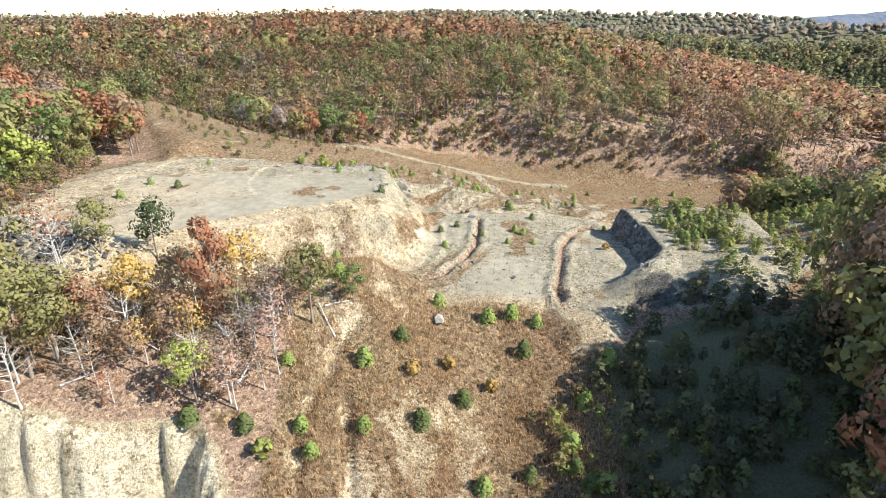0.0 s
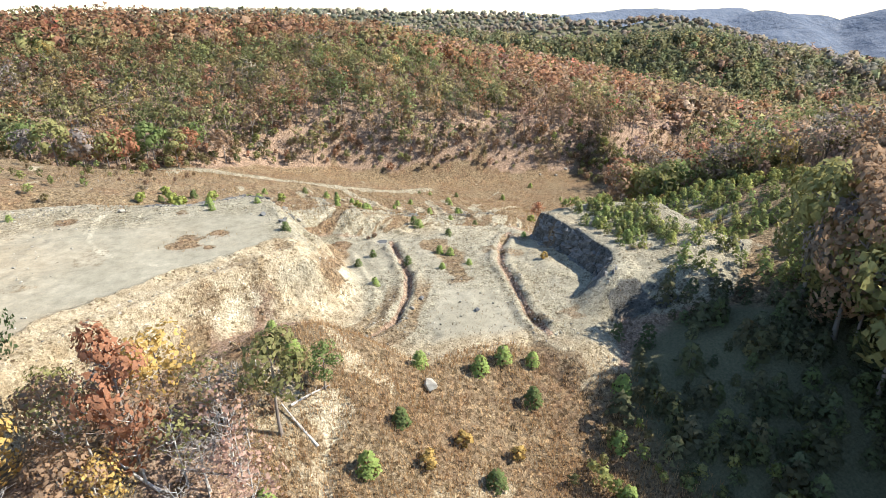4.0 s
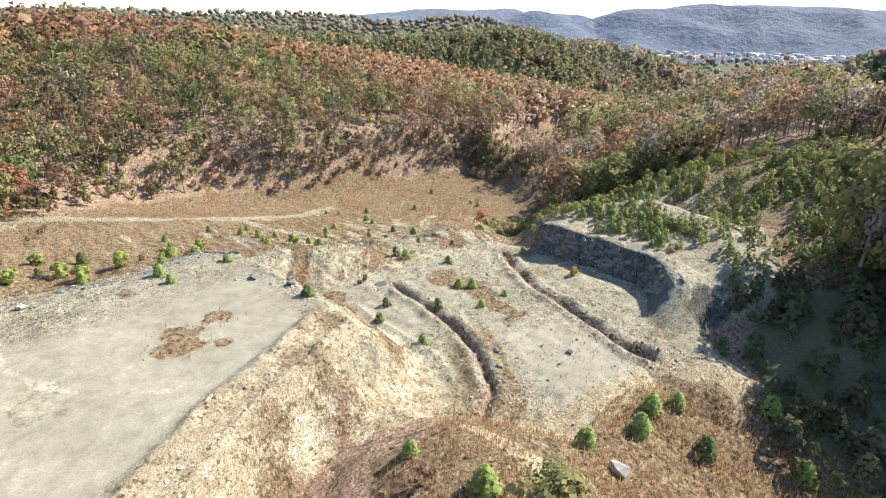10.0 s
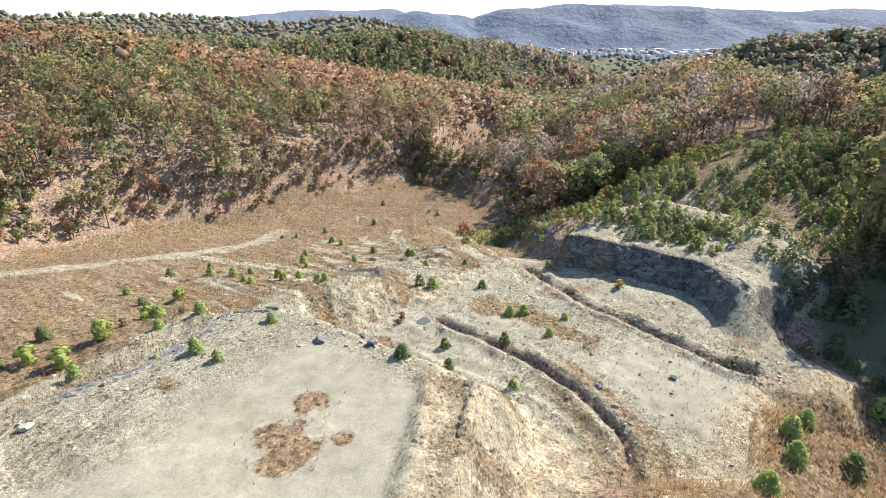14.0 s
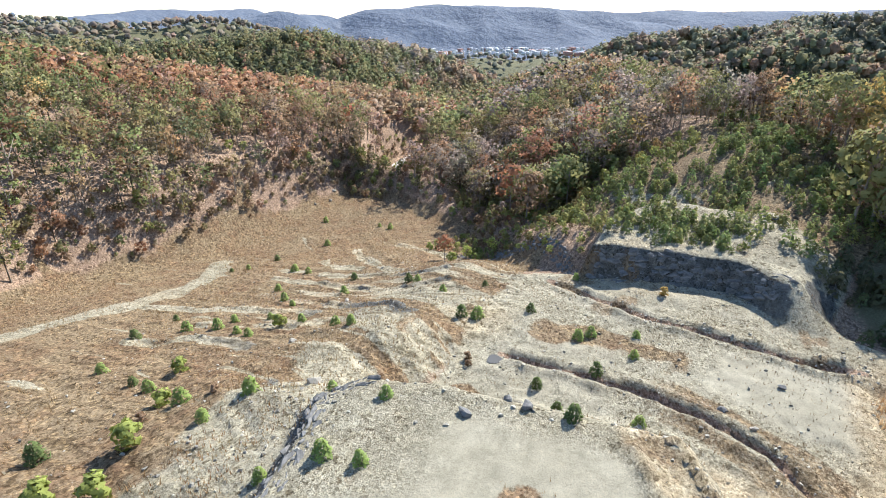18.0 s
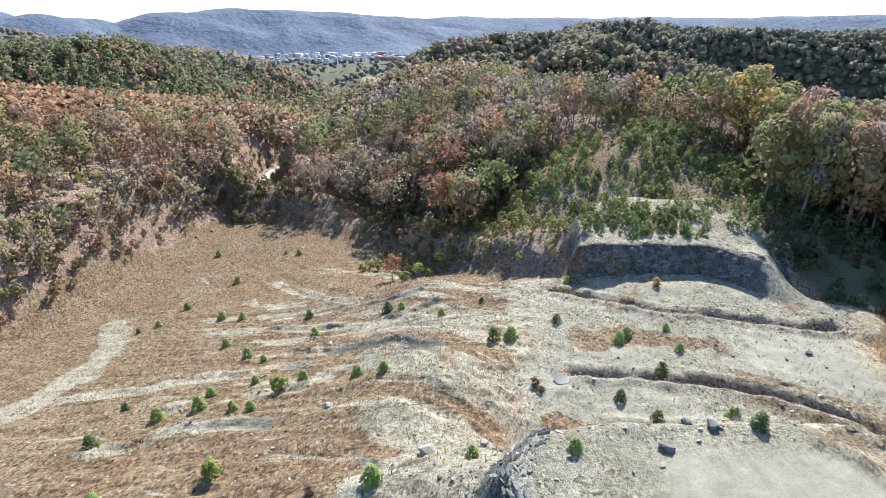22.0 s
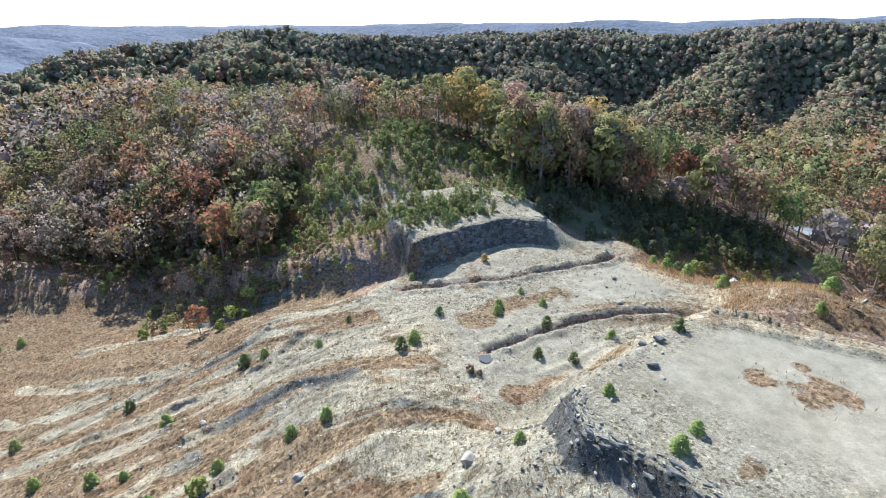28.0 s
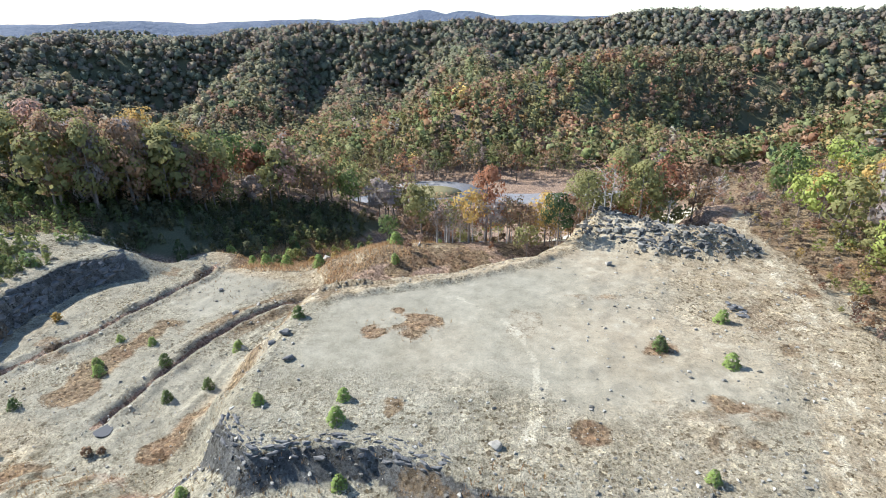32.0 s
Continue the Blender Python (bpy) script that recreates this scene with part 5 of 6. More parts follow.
for x, y, h in [(10.2, 161.3, 2.6), (-9.6, 161.4, 2.4), (-17.8, 155.0, 2.4), (58.2, 148.8, 2.6), (74.8, 161.9, 2.4), (-31.9, 146.0, 3.0), (-25.6, 150.0, 3.2), (60.2, 143.2, 2.4), (33.5, 102.0, 1.7), (-4.3, 63.0, 2.3), (0.9, 65.1, 2.2), (7.0, 62.9, 2.0), (-22.1, 50.6, 2.6), (-36, 159, 2.5), (-40, 150, 2.6), (-34, 150, 2.8)]:
    tree("shrub", "lime" if h > 2.3 else "gold", x, y, h, "yellow-green leafy shrub in dry grass", "yellow shrubs")

# ---- undergrowth ----
SHRUB_BELT = [(14, 60), (28, 64), (32, 50), (28, 30), (6, 26), (2, 38), (12, 46)]


def inside(area, soft=3.0):
    return lambda x, y: sstep(-soft, soft, in_area(x, y, area))


def thick(name, area, gap, low, high, weights, label, kind="pine", seed=1, cards=60, size=0.1, extra=None):
    keep = inside(area) if extra is None else (lambda x, y: inside(area)(x, y) * extra(x, y))
    x = [p[0] for p in area]
    y = [p[1] for p in area]
    spots = scatter(min(x) - 3, max(x) + 3, min(y) - 3, max(y) + 3, gap, keep, seed)
    rg = np.random.default_rng(seed)
    if len(spots):
        woods(name, spots, rg.uniform(low, high, len(spots)), tones_for(spots, weights, seed), label, cards, size, kind, seed=seed, category="shrubs")


def clumpy(x, y):
    return np.clip(0.55 + 1.1 * fbm(x, y, 9, 3, 101), 0, 1)


thick("pine_thicket", THICKET, 1.7, 1.2, 3.4, {"pine": 5, "olive": 0.7, "lime": 2.5}, "dense young green pines on the rocky knob", seed=31, cards=80, extra=clumpy)
thick("ledge_pines", [(44.5, 92), (44.5, 106), (50, 112), (58, 104), (57, 90), (50, 88)], 1.3, 1.2, 2.8, {"pine": 3, "lime": 2}, "bright green young pines along the rock ledge", seed=33, cards=90, extra=lambda x, y: sstep(-0.3, 0.1, fbm(x, y, 6, 2, 105)))
# hues weighted to dark so that leaf colour deepens the gully's shade
thick("gully_pines", GULLY, 2.0, 1.6, 4.4, {"dark": 3, "green": 2, "olive": 0.7}, "dark green pines in the gully, darkened for its shade", seed=35, cards=90, extra=clumpy)
thick("gully_shrubs", SHRUB_BELT, 3.0, 1.6, 3.6, {"lime": 3, "olive": 2, "green": 1}, "yellow-green shrubs along the gully", "round", 37, 90, 0.09)
thick("knob_shrubs", [(66, 128), (84, 140), (112, 122), (112, 100), (98, 96), (90, 114)], 3.0, 2.0, 4.5, {"lime": 3, "olive": 2, "gold": 1, "pine": 1}, "yellow-green leafy shrubs on the knob's flank", "round", 38, 90, 0.09)
thick("crest_scrub", [(66, 74), (84, 80), (112, 92), (134, 92), (118, 70), (92, 60), (72, 60)], 2.3, 1.4, 4.0, {"olive": 3, "lime": 1.5, "brown": 2, "pine": 2}, "mixed scrub and young pines along the knob's crest", "round", 36, 80, 0.09)
thick("nose_shrubs", [(45, 112), (52, 108), (80, 128), (92, 158), (76, 160), (60, 136)], 2.0, 0.9, 3.0, {"olive": 2, "brown": 2, "lime": 2.5, "pine": 1}, "low mixed shrubs on the rocky nose", "round", 40, 70, 0.1)
thick("ridge_undergrowth", [(84, 128), (102, 152), (130, 170), (150, 192), (172, 180), (152, 140), (122, 120), (102, 114)], 2.1, 2.0, 6.5, {"olive": 2, "brown": 3, "grey": 1.5, "green": 1}, "tangled undergrowth below the ridge woods", "round", 46, 60, 0.1)
thick("lime_scrub", [(-87, 72), (-85, 100), (-84, 130), (-100, 152), (-114, 132), (-104, 92), (-94, 72)], 2.6, 2.0, 5.0, {"lime": 4, "olive": 2, "gold": 0.6, "brown": 1}, "yellow-green saplings along the dirt track", "round", 48, 90, 0.075)
thick("foot_scrub", [(-84, 16), (-24, 16), (14, 4), (-2, -22), (-60, -40), (-110, -24)], 4.6, 1.0, 3.4, {"brown": 3, "olive": 2, "pink": 1, "green": 1}, "brown and olive scrub below the pale cliff", "round", 49, 60, 0.09)
thick("spur_brush", [(-22, 60), (-16, 82), (-36, 82), (-62, 66), (-62, 54), (-30, 54)], 2.6, 0.8, 2.4, {"brown": 3, "pink": 3, "rust": 1, "gold": 0.5}, "dry brown brush under the spur's trees", "round", 39, 60, 0.11, lambda x, y: 0.3 + 0 * x)
thick("track_scrub", WEST_SCRUB, 2.1, 1.0, 3.0, {"pink": 4, "brown": 2.5, "rust": 1, "grey": 2, "lime": 1.5, "gold": 1}, "reddish brown scrub beside the dirt track", "round", 41, 90, 0.07, lambda x, y: 0.7 + 0 * x)
thick("corner_shrubs", [(-60, 146), (-96, 170), (-124, 203), (-104, 212), (-63, 190), (-44, 198), (-30, 190), (-40, 160)], 5.0, 1.2, 3.0, {"lime": 2, "olive": 2, "brown": 3, "pine": 1.5}, "scattered shrubs on the field's upper corner", "round", 45, 90, 0.09, lambda x, y: 0.7 + 0 * x)
thick("hollow_scrub", [(118, 204), (146, 196), (186, 210), (215, 226), (262, 222), (264, 244), (200, 248), (160, 228), (124, 224)], 2.6, 1.5, 4.5, {"olive": 3, "lime": 2, "brown": 3, "grey": 1}, "olive and brown scrub in the far hollow", "round", 50, 60, 0.1, lambda x, y: 1.0 * (to_line(x, y, LANE)[0] > 5))
edge_spots = scatter(-180, 140, 125, 330, 2.5, lambda x, y: sstep(-18, -10, in_area(x, y, FIELD)) * sstep(1, -2, in_area(x, y, FIELD)) * (in_area(x, y, CLEARED) < -4) * (in_area(x, y, PLATEAU) < -28) * 0.75, 43)
rg = np.random.default_rng(43)
woods("field_edge_shrubs", edge_spots, rg.uniform(1.3, 5.0, len(edge_spots)), tones_for(edge_spots, {"olive": 3, "lime": 1.2, "brown": 3, "rust": 1.5, "grey": 1, "green": 1}, 43), "mixed shrubs along the edge of the field", 70, 0.1, "round", seed=43, category="shrubs")


def tufts(name, spots, low, high, tones, label, blades=4, seed=1):
    """Dry grass or weeds: little fans of blades, all in one object."""
    rg = np.random.default_rng(seed)
    n = len(spots)
    h = rg.uniform(low, high, (n, blades, 1))
    a = rg.uniform(0, 6.283, (n, blades))
    out = np.stack([np.cos(a), np.sin(a), 0 * a], -1)
    side = np.stack([-np.sin(a), np.cos(a), 0 * a], -1)
    foot = spots[:, None, :] + out * h * 0.12 - np.array([0, 0, 0.05])
    tip = foot + out * h * rg.uniform(0.1, 0.5, (n, blades, 1)) + np.array([0, 0, 1]) * h
    v = np.stack([foot - side * h * 0.055, foot + side * h * 0.055, tip], 2).reshape(-1, 3)
    me = mesh_from(name, v, np.arange(len(v)).reshape(-1, 3), 3)
    paint(me, "tone", np.repeat(tones, blades * 3, 0))
    me.materials.append(LEAF)
    return tagged(new(name, me), label, "grass", kind="stuff")


def grass_tones(n, seed, low=(0.26, 0.15, 0.07), high=(0.46, 0.34, 0.18)):
    rg = np.random.default_rng(seed)
    t = rg.uniform(0, 1, (n, 1))
    return np.array(low) * (1 - t) + np.array(high) * t


s = scatter(-60, 130, 128, 232, 0.9, lambda x, y: inside(FIELD)(x, y) * np.clip(0.45 + 1.2 * fbm(x, y, 12, 3, 110), 0.05, 1), 51)
tufts("field_grass", s, 0.35, 0.8, grass_tones(len(s), 51), "dry brown grass on the sloping field", 3, 51)
s = scatter(-22, 28, 26, 90, 0.36, lambda x, y: inside(HILLSIDE)(x, y) * (in_area(x, y, FLOOR) < -1) * np.clip(0.6 + fbm(x, y, 6, 3, 111), 0.1, 1), 53)
tufts("slope_grass", s, 0.35, 1.0, grass_tones(len(s), 53, (0.34, 0.19, 0.085), (0.6, 0.43, 0.24)), "rust-brown dry grass on the slope", 4, 53)
s = scatter(-20, 60, 76, 172, 0.75, lambda x, y: np.maximum(sstep(-3, 1, in_area(x, y, FLOOR)), sstep(-4, 2, np.maximum(in_area(x, y, BEDS), in_area(x, y, FIELD))) * sstep(172, 140, y)) * np.clip(0.42 + 0.9 * fbm(x, y, 7, 3, 112), 0.08, 1), 55)
tufts("floor_weeds", s, 0.18, 0.5, grass_tones(len(s), 55, (0.09, 0.06, 0.035), (0.30, 0.19, 0.10)), "sparse dark weeds on the quarry floor", 4, 55)
s = scatter(-95, -8, 62, 146, 1.1, lambda x, y: np.maximum(sstep(0, -5, in_area(x, y, PLATEAU)) * sstep(-14, -7, in_area(x, y, PLATEAU)) * 0.8, sstep(1.5, -0.5, np.minimum(np.hypot(x + 28.2, y - 108.8) - 3.5, np.hypot(x + 23.5, y - 111) - 1.8))), 57)
tufts("plateau_grass", s, 0.2, 0.6, grass_tones(len(s), 57), "tufts of dry grass round the plateau", 4, 57)
s = scatter(-50, -10, 126, 146, 0.8, lambda x, y: inside(NORTH_SHELF)(x, y) * sstep(0.05, 0.4, fbm(x, y, 6, 3, 113)), 59)
tufts("shelf_grass", s, 0.3, 0.8, grass_tones(len(s), 59, (0.28, 0.13, 0.05), (0.42, 0.26, 0.12)), "rusty dry grass below the plateau's scarp", 4, 59)


# ---- rock ----
SHALE = plain("dark_shale", (0.055, 0.055, 0.055), (0.22, 0.21, 0.19), 2.2, 0.85, 0.8)
PALE_ROCK = plain("pale_rock", (0.24, 0.215, 0.17), (0.45, 0.41, 0.33), 2.0, 0.9, 0.7)


def rock_shape(rg, flat=0.6, corners=14):
    """A broken angular stone about 1 across: vertices and triangles."""
    bm = bmesh.new()
    for _ in range(corners):
        d = rg.normal(size=3)
        d /= np.abs(d).max() ** 0.6 * np.linalg.norm(d) ** 0.4
        bm.verts.new(d * (0.55, 0.5, 0.5 * flat) * rg.uniform(0.8, 1.1))
    bmesh.ops.convex_hull(bm, input=bm.verts)
    loose = [v for v in bm.verts if not v.link_faces]
    bmesh.ops.delete(bm, geom=loose, context="VERTS")
    bmesh.ops.triangulate(bm, faces=bm.faces)
    bm.verts.index_update()
    v, f = np.array([tuple(q.co) for q in bm.verts]), np.array([[q.index for q in t.verts] for t in bm.faces])
    bm.free()
    return v, f


stones = [rock_shape(np.random.default_rng(200 + k), 0.45 + 0.08 * k, 9) for k in range(8)]
slabs = []
for k in range(8):
    me = mesh_from("block", *rock_shape(np.random.default_rng(300 + k), 0.5, 20), 3)
    me.polygons.foreach_set("use_smooth", np.zeros(len(me.polygons), bool))
    me.materials.append(SHALE)
    slabs.append(me)


def rubble(name, spots, sizes, tones, label, seed):
    rg = np.random.default_rng(seed)
    pick = rg.integers(0, len(stones), len(spots))
    vs, fs, cs, base = [], [], [], 0
    for k, (tv, tf) in enumerate(stones):
        mine = np.nonzero(pick == k)[0]
        if not len(mine):
            continue
        a = rg.uniform(0, 6.283, len(mine))[:, None]
        sz = sizes[mine][:, None]
        X = (tv[None, :, 0] * np.cos(a) - tv[None, :, 1] * np.sin(a)) * sz + spots[mine, 0][:, None]
        Y = (tv[None, :, 0] * np.sin(a) + tv[None, :, 1] * np.cos(a)) * sz + spots[mine, 1][:, None]
        Z = tv[None, :, 2] * sz + spots[mine, 2][:, None] + 0.08 * sz
        vs.append(np.stack([X, Y, Z], -1).reshape(-1, 3))
        fs.append((tf[None] + (base + np.arange(len(mine)) * len(tv))[:, None, None]).reshape(-1, 3))
        cs.append(np.repeat(tones[mine], len(tv), 0))
        base += len(mine) * len(tv)
    me = mesh_from(name, np.concatenate(vs), np.concatenate(fs), 3)
    me.polygons.foreach_set("use_smooth", np.zeros(len(me.polygons), bool))
    paint(me, "tone", np.concatenate(cs))
    me.materials.append(STONE)
    return tagged(new(name, me), label, "rubble", kind="stuff")


def stone_material():
    m, nt, b = material("loose_stone")
    at = nt.nodes.new("ShaderNodeAttribute")
    at.attribute_name = "tone"
    n = noise_tex(nt, 4.0, 5, 0.7)
    nt.links.new(mix(nt, 1.0, at.outputs["Color"], ramp(nt, n, [(0.3, (0.65, 0.65, 0.65)), (0.7, (1.15, 1.15, 1.12))]), "MULTIPLY"), b.inputs["Base Color"])
    b.inputs["Roughness"].default_value = 0.92
    bump(nt, n, b, 0.6, 0.05)
    return m


STONE = stone_material()


def strewn(x, y):
    """How thickly loose stones lie."""
    q, p, s = in_area(x, y, FLOOR), in_area(x, y, PLATEAU), in_area(x, y, NORTH_SHELF)
    d1, _, _ = to_line(x, y, DITCH_A)
    d2, _, _ = to_line(x, y, DITCH_B)
    d3, _, _ = to_line(x, y, BERM)
    w = 0.2 * sstep(-4, 1, q) + 0.85 * sstep(3.2, 1, np.minimum(d1, d2)) + 0.4 * sstep(3, 1, d3)
    w = w + 0.45 * sstep(-9, -2, p) * sstep(3, -1, p) * sstep(-50, -30, x) + 0.4 * sstep(-2, 2, s)
    w = w + 0.3 * sstep(0, 3, p) * sstep(-40, -50, x + 4 * fbm(x, y, 9, 3, 122)) + 0.3 * sstep(0, 2, p) * sstep(118, 124, y)
    w = w + sstep(-2, 4, in_area(x, y, FIELD)) * sstep(200, 165, y) * sstep(75, 45, x) * (0.12 + 0.5 * sstep(2.2, 0.6, banked(x, y)[1]))
    return np.clip(w * (0.7 + fbm(x, y, 5, 3, 120)), 0, 1)


rg = np.random.default_rng(61)
s = scatter(-78, 76, 76, 196, 0.62, strewn, 61)
sizes = 0.12 + 0.42 * rg.uniform(0, 1, len(s)) ** 5
t = rg.uniform(0, 1, (len(s), 1))
rubble("loose_stones", s, sizes, np.array([0.13, 0.12, 0.10]) * (1 - t) + np.array([0.50, 0.46, 0.375]) * t, "loose shale stones strewn over the quarry", 61)
s = scatter(-78, -46, 66, 90, 0.55, lambda x, y: sstep(6.5, 3.5, to_line(x, y, PILE)[0]) * 0.9, 63)
t = rg.uniform(0, 1, (len(s), 1)) ** 2
rubble("pile_rubble", s, 0.3 + 1.1 * rg.uniform(0, 1, len(s)) ** 3, np.array([0.06, 0.06, 0.056]) * (1 - t) + np.array([0.36, 0.33, 0.27]) * t, "heap of broken grey shale at the plateau's edge", 63)


def rock_face(name, line, down, rows, gap, low, high, label, seed, lift=0.0):
    """A broken rock face: an outcrop whose blocks follow a line, row below row."""
    rg = np.random.default_rng(seed)
    top = new(name)
    pts = np.array(line, float)
    seg = np.hypot(*np.diff(pts, axis=0).T)
    run = np.concatenate([[0], np.cumsum(seg)])
    top.location = (*pts[0], float(ground(*pts[0])))
    inv = Matrix.Translation(top.location).inverted()
    for r in range(rows):
        u = rg.uniform(0, gap)
        while u < run[-1]:
            k = min(np.searchsorted(run, u, "right") - 1, len(seg) - 1)
            way = (pts[k + 1] - pts[k]) / seg[k]
            out = np.array([-way[1], way[0]]) * (1 if down > 0 else -1)
            p = pts[k] + way * (u - run[k]) + out * abs(down) * (r + rg.uniform(0, 0.6)) / rows
            size = low * (high / low) ** (rg.uniform(-0.3, 1.15))
            ob = new("block", slabs[int(rg.integers(0, len(slabs)))])
            ob.parent = top
            turn = math.atan2(way[1], way[0]) + rg.uniform(-0.5, 0.5)
            tip = -0.85 if down > 0 else 0.85
            ob.matrix_basis = inv @ Matrix.Translation((p[0], p[1], float(ground(p[0], p[1])) + lift - 0.15 * size)) @ Euler((tip + rg.uniform(-0.5, 0.5), rg.uniform(-0.25, 0.25), turn)).to_matrix().to_4x4() @ Matrix.Diagonal((size * 1.5, size * 0.9, size * rg.uniform(0.7, 1.1), 1))
            u += gap * rg.uniform(0.6, 1.4)
    return tagged(top, label, "rock face")


rock_face("cut_face", [(36.3, 84.5), (40.6, 92), (41.2, 100.5), (40.2, 108), (39.8, 114.5)], 3.4, 7, 1.25, 0.8, 1.7, "dark layered shale face of the rock cut", 71, -0.25)
rock_face("nose_face", [(44, 117), (50, 121), (57, 127), (64, 138), (72, 152)], 3.0, 4, 1.4, 0.7, 1.5, "low broken shale outcrop beside the cut", 73)
rock_face("scarp_face", [(-13.5, 129), (-16, 131), (-19, 132.6), (-24, 131), (-30, 130), (-36, 131.6)], 2.2, 5, 0.9, 0.35, 0.95, "dark broken shale scarp below the plateau", 75)
rock_face("knob_face", [(62, 82), (66, 92), (68, 102), (64, 110)], 2.5, 3, 1.6, 0.8, 1.7, "dark weathered rock band on the knob", 77)
rock_face("pile_face", [(-51, 76.5), (-56, 81), (-61, 83.5), (-67, 83.5), (-71, 82)], 2.5, 4, 1.0, 0.4, 1.1, "jumbled shale blocks of the rock heap", 79)


def boulder(x, y, size, pale, label, seed):
    me = mesh_from("boulder", *rock_shape(np.random.default_rng(seed), 0.7, 24), 3)
    me.polygons.foreach_set("use_smooth", np.zeros(len(me.polygons), bool))
    me.materials.append(PALE_ROCK if pale else SHALE)
    ob = new("boulder", me)
    ob.matrix_world = Matrix.Translation((x, y, float(ground(x, y)) + size * 0.18)) @ Euler((0.1, 0.05, seed)).to_matrix().to_4x4() @ Matrix.Diagonal((size, size * 0.8, size * 0.9, 1))
    return tagged(ob, label, "boulder", "single boulders")


for k, (x, y, size, pale) in enumerate([(-16.1, 118.4, 1.3, 0), (-10.8, 138.7, 1.5, 1), (0, 103.5, 1.5, 1), (6, 94.9, 1.1, 0), (-0.6, 72.5, 2.0, 1), (-13.2, 113.5, 1.2, 0), (-12.6, 115.5, 0.9, 0), (3.5, 92, 0.9, 1), (-8.5, 133, 1.0, 1), (-52.5, 87.5, 1.0, 1), (13, 88, 0.9, 0), (-40, 128, 1.1, 1), (26, 158, 1.1, 1), (2, 152, 1.2, 1), (118, 221, 1.6, 1), (112, 219, 1.4, 1), (105, 221, 1.3, 1)]):
    boulder(x, y, size, pale, ("pale weathered boulder" if pale else "dark shale boulder") + " lying on bare ground", 400 + k)


cairn = new("stone_stack")
cairn.location = (-67.1, 99.5, float(ground(-67.1, 99.5)))
rg = np.random.default_rng(91)
for k in range(14):
    ob = new("slab", slabs[k % 8])
    ob.parent = cairn
    ob.matrix_basis = Matrix.Translation((rg.uniform(-0.9, 0.9), rg.uniform(-1.6, 1.6), 0.1 + 0.09 * (k % 5))) @ Euler((rg.uniform(-0.2, 0.2), rg.uniform(-0.2, 0.2), rg.uniform(0, 3))).to_matrix().to_4x4() @ Matrix.Diagonal((rg.uniform(0.6, 1.1), 0.6, 0.35, 1))
tagged(cairn, "low stack of flat grey shale slabs on the plateau", "stones")
for x, y, h in ((6.0, 126.0, 1.3), (4.6, 125.4, 1.0), (-15.5, 149, 1.2), (-22, 153, 1.4)):
    tree("shrub", "brown", x, y, h, "round dry brown bush on bare ground", "dry bushes")


# ---- fallen timber ----
for k, (x, y, turn, n) in enumerate([(-15.5, 66, 2.2, 6), (-17.5, 70, 0.4, 5), (-27, 58, 1.2, 5), (-35, 60, 2.8, 6), (-20, 73, 1.7, 4), (-48, 55, 0.6, 5), (-30, 64, 2.4, 5)]):
    rg = np.random.default_rng(500 + k)
    log = new("fallen_log")
    tilt = math.asin(max(-0.6, min(0.6, float(ground(x + math.cos(turn) * n, y + math.sin(turn) * n) - ground(x, y)) / n)))
    log.matrix_world = Matrix.Translation((x, y, float(ground(x, y)) + 0.15)) @ Euler((0, -tilt, turn)).to_matrix().to_4x4()
    part("trunk", tube([(0, 0, 0), (n * 0.5, 0.1, 0.05), (n, 0, 0)], [0.17, 0.13, 0.06], 7), PALE_BARK, log)
    for j in range(3):
        q = n * (0.4 + 0.18 * j)
        part("branch", tube([(q, 0, 0), (q + 0.5, rg.uniform(-0.7, 0.7), 0.5)], [0.05, 0.015], 4), PALE_BARK, log)
    tagged(log, "pale fallen log on the leaf-strewn spur", "log", "fallen logs")

# ---- water in the ditch ----
WATER, nt, b = material("still_water")
b.inputs["Base Color"].default_value, b.inputs["Roughness"].default_value = (0.12, 0.11, 0.09, 1), 0.05
bump(nt, noise_tex(nt, 3.0), b, 0.05, 0.02)
px, py = 6.9, 122.2
rim = [(px + (0.9 + 0.3 * math.sin(3 * a)) * math.cos(a), py + (1.5 + 0.3 * math.cos(2 * a)) * math.sin(a)) for a in np.linspace(0, 6.283, 19)[:-1]]
level = float(ground(px, py)) + 0.16
me = mesh_from("puddle", np.array([(px, py, level)] + [(x, y, level) for x, y in rim]), np.array([(0, k + 1, (k + 1) % 18 + 1) for k in range(18)]), 3)
me.materials.append(WATER)
tagged(new("puddle", me), "small shallow puddle at the ditch's end", "puddle", kind="structure")


# ---- roads, cars and lamps in the valley ----
ASPHALT = plain("asphalt", (0.16, 0.155, 0.15), (0.30, 0.29, 0.28), 0.8, 0.9, 0.3)
GRAVEL = plain("gravel", (0.42, 0.39, 0.34), (0.62, 0.58, 0.51), 1.5, 0.95, 0.5)
CONCRETE = plain("concrete", (0.42, 0.40, 0.37), (0.60, 0.58, 0.54), 2.0)
LAWN = plain("lawn", (0.14, 0.13, 0.05), (0.28, 0.23, 0.10), 1.5)
STEEL = plain("steel", (0.25, 0.25, 0.25), (0.40, 0.40, 0.40), 5.0, 0.5)


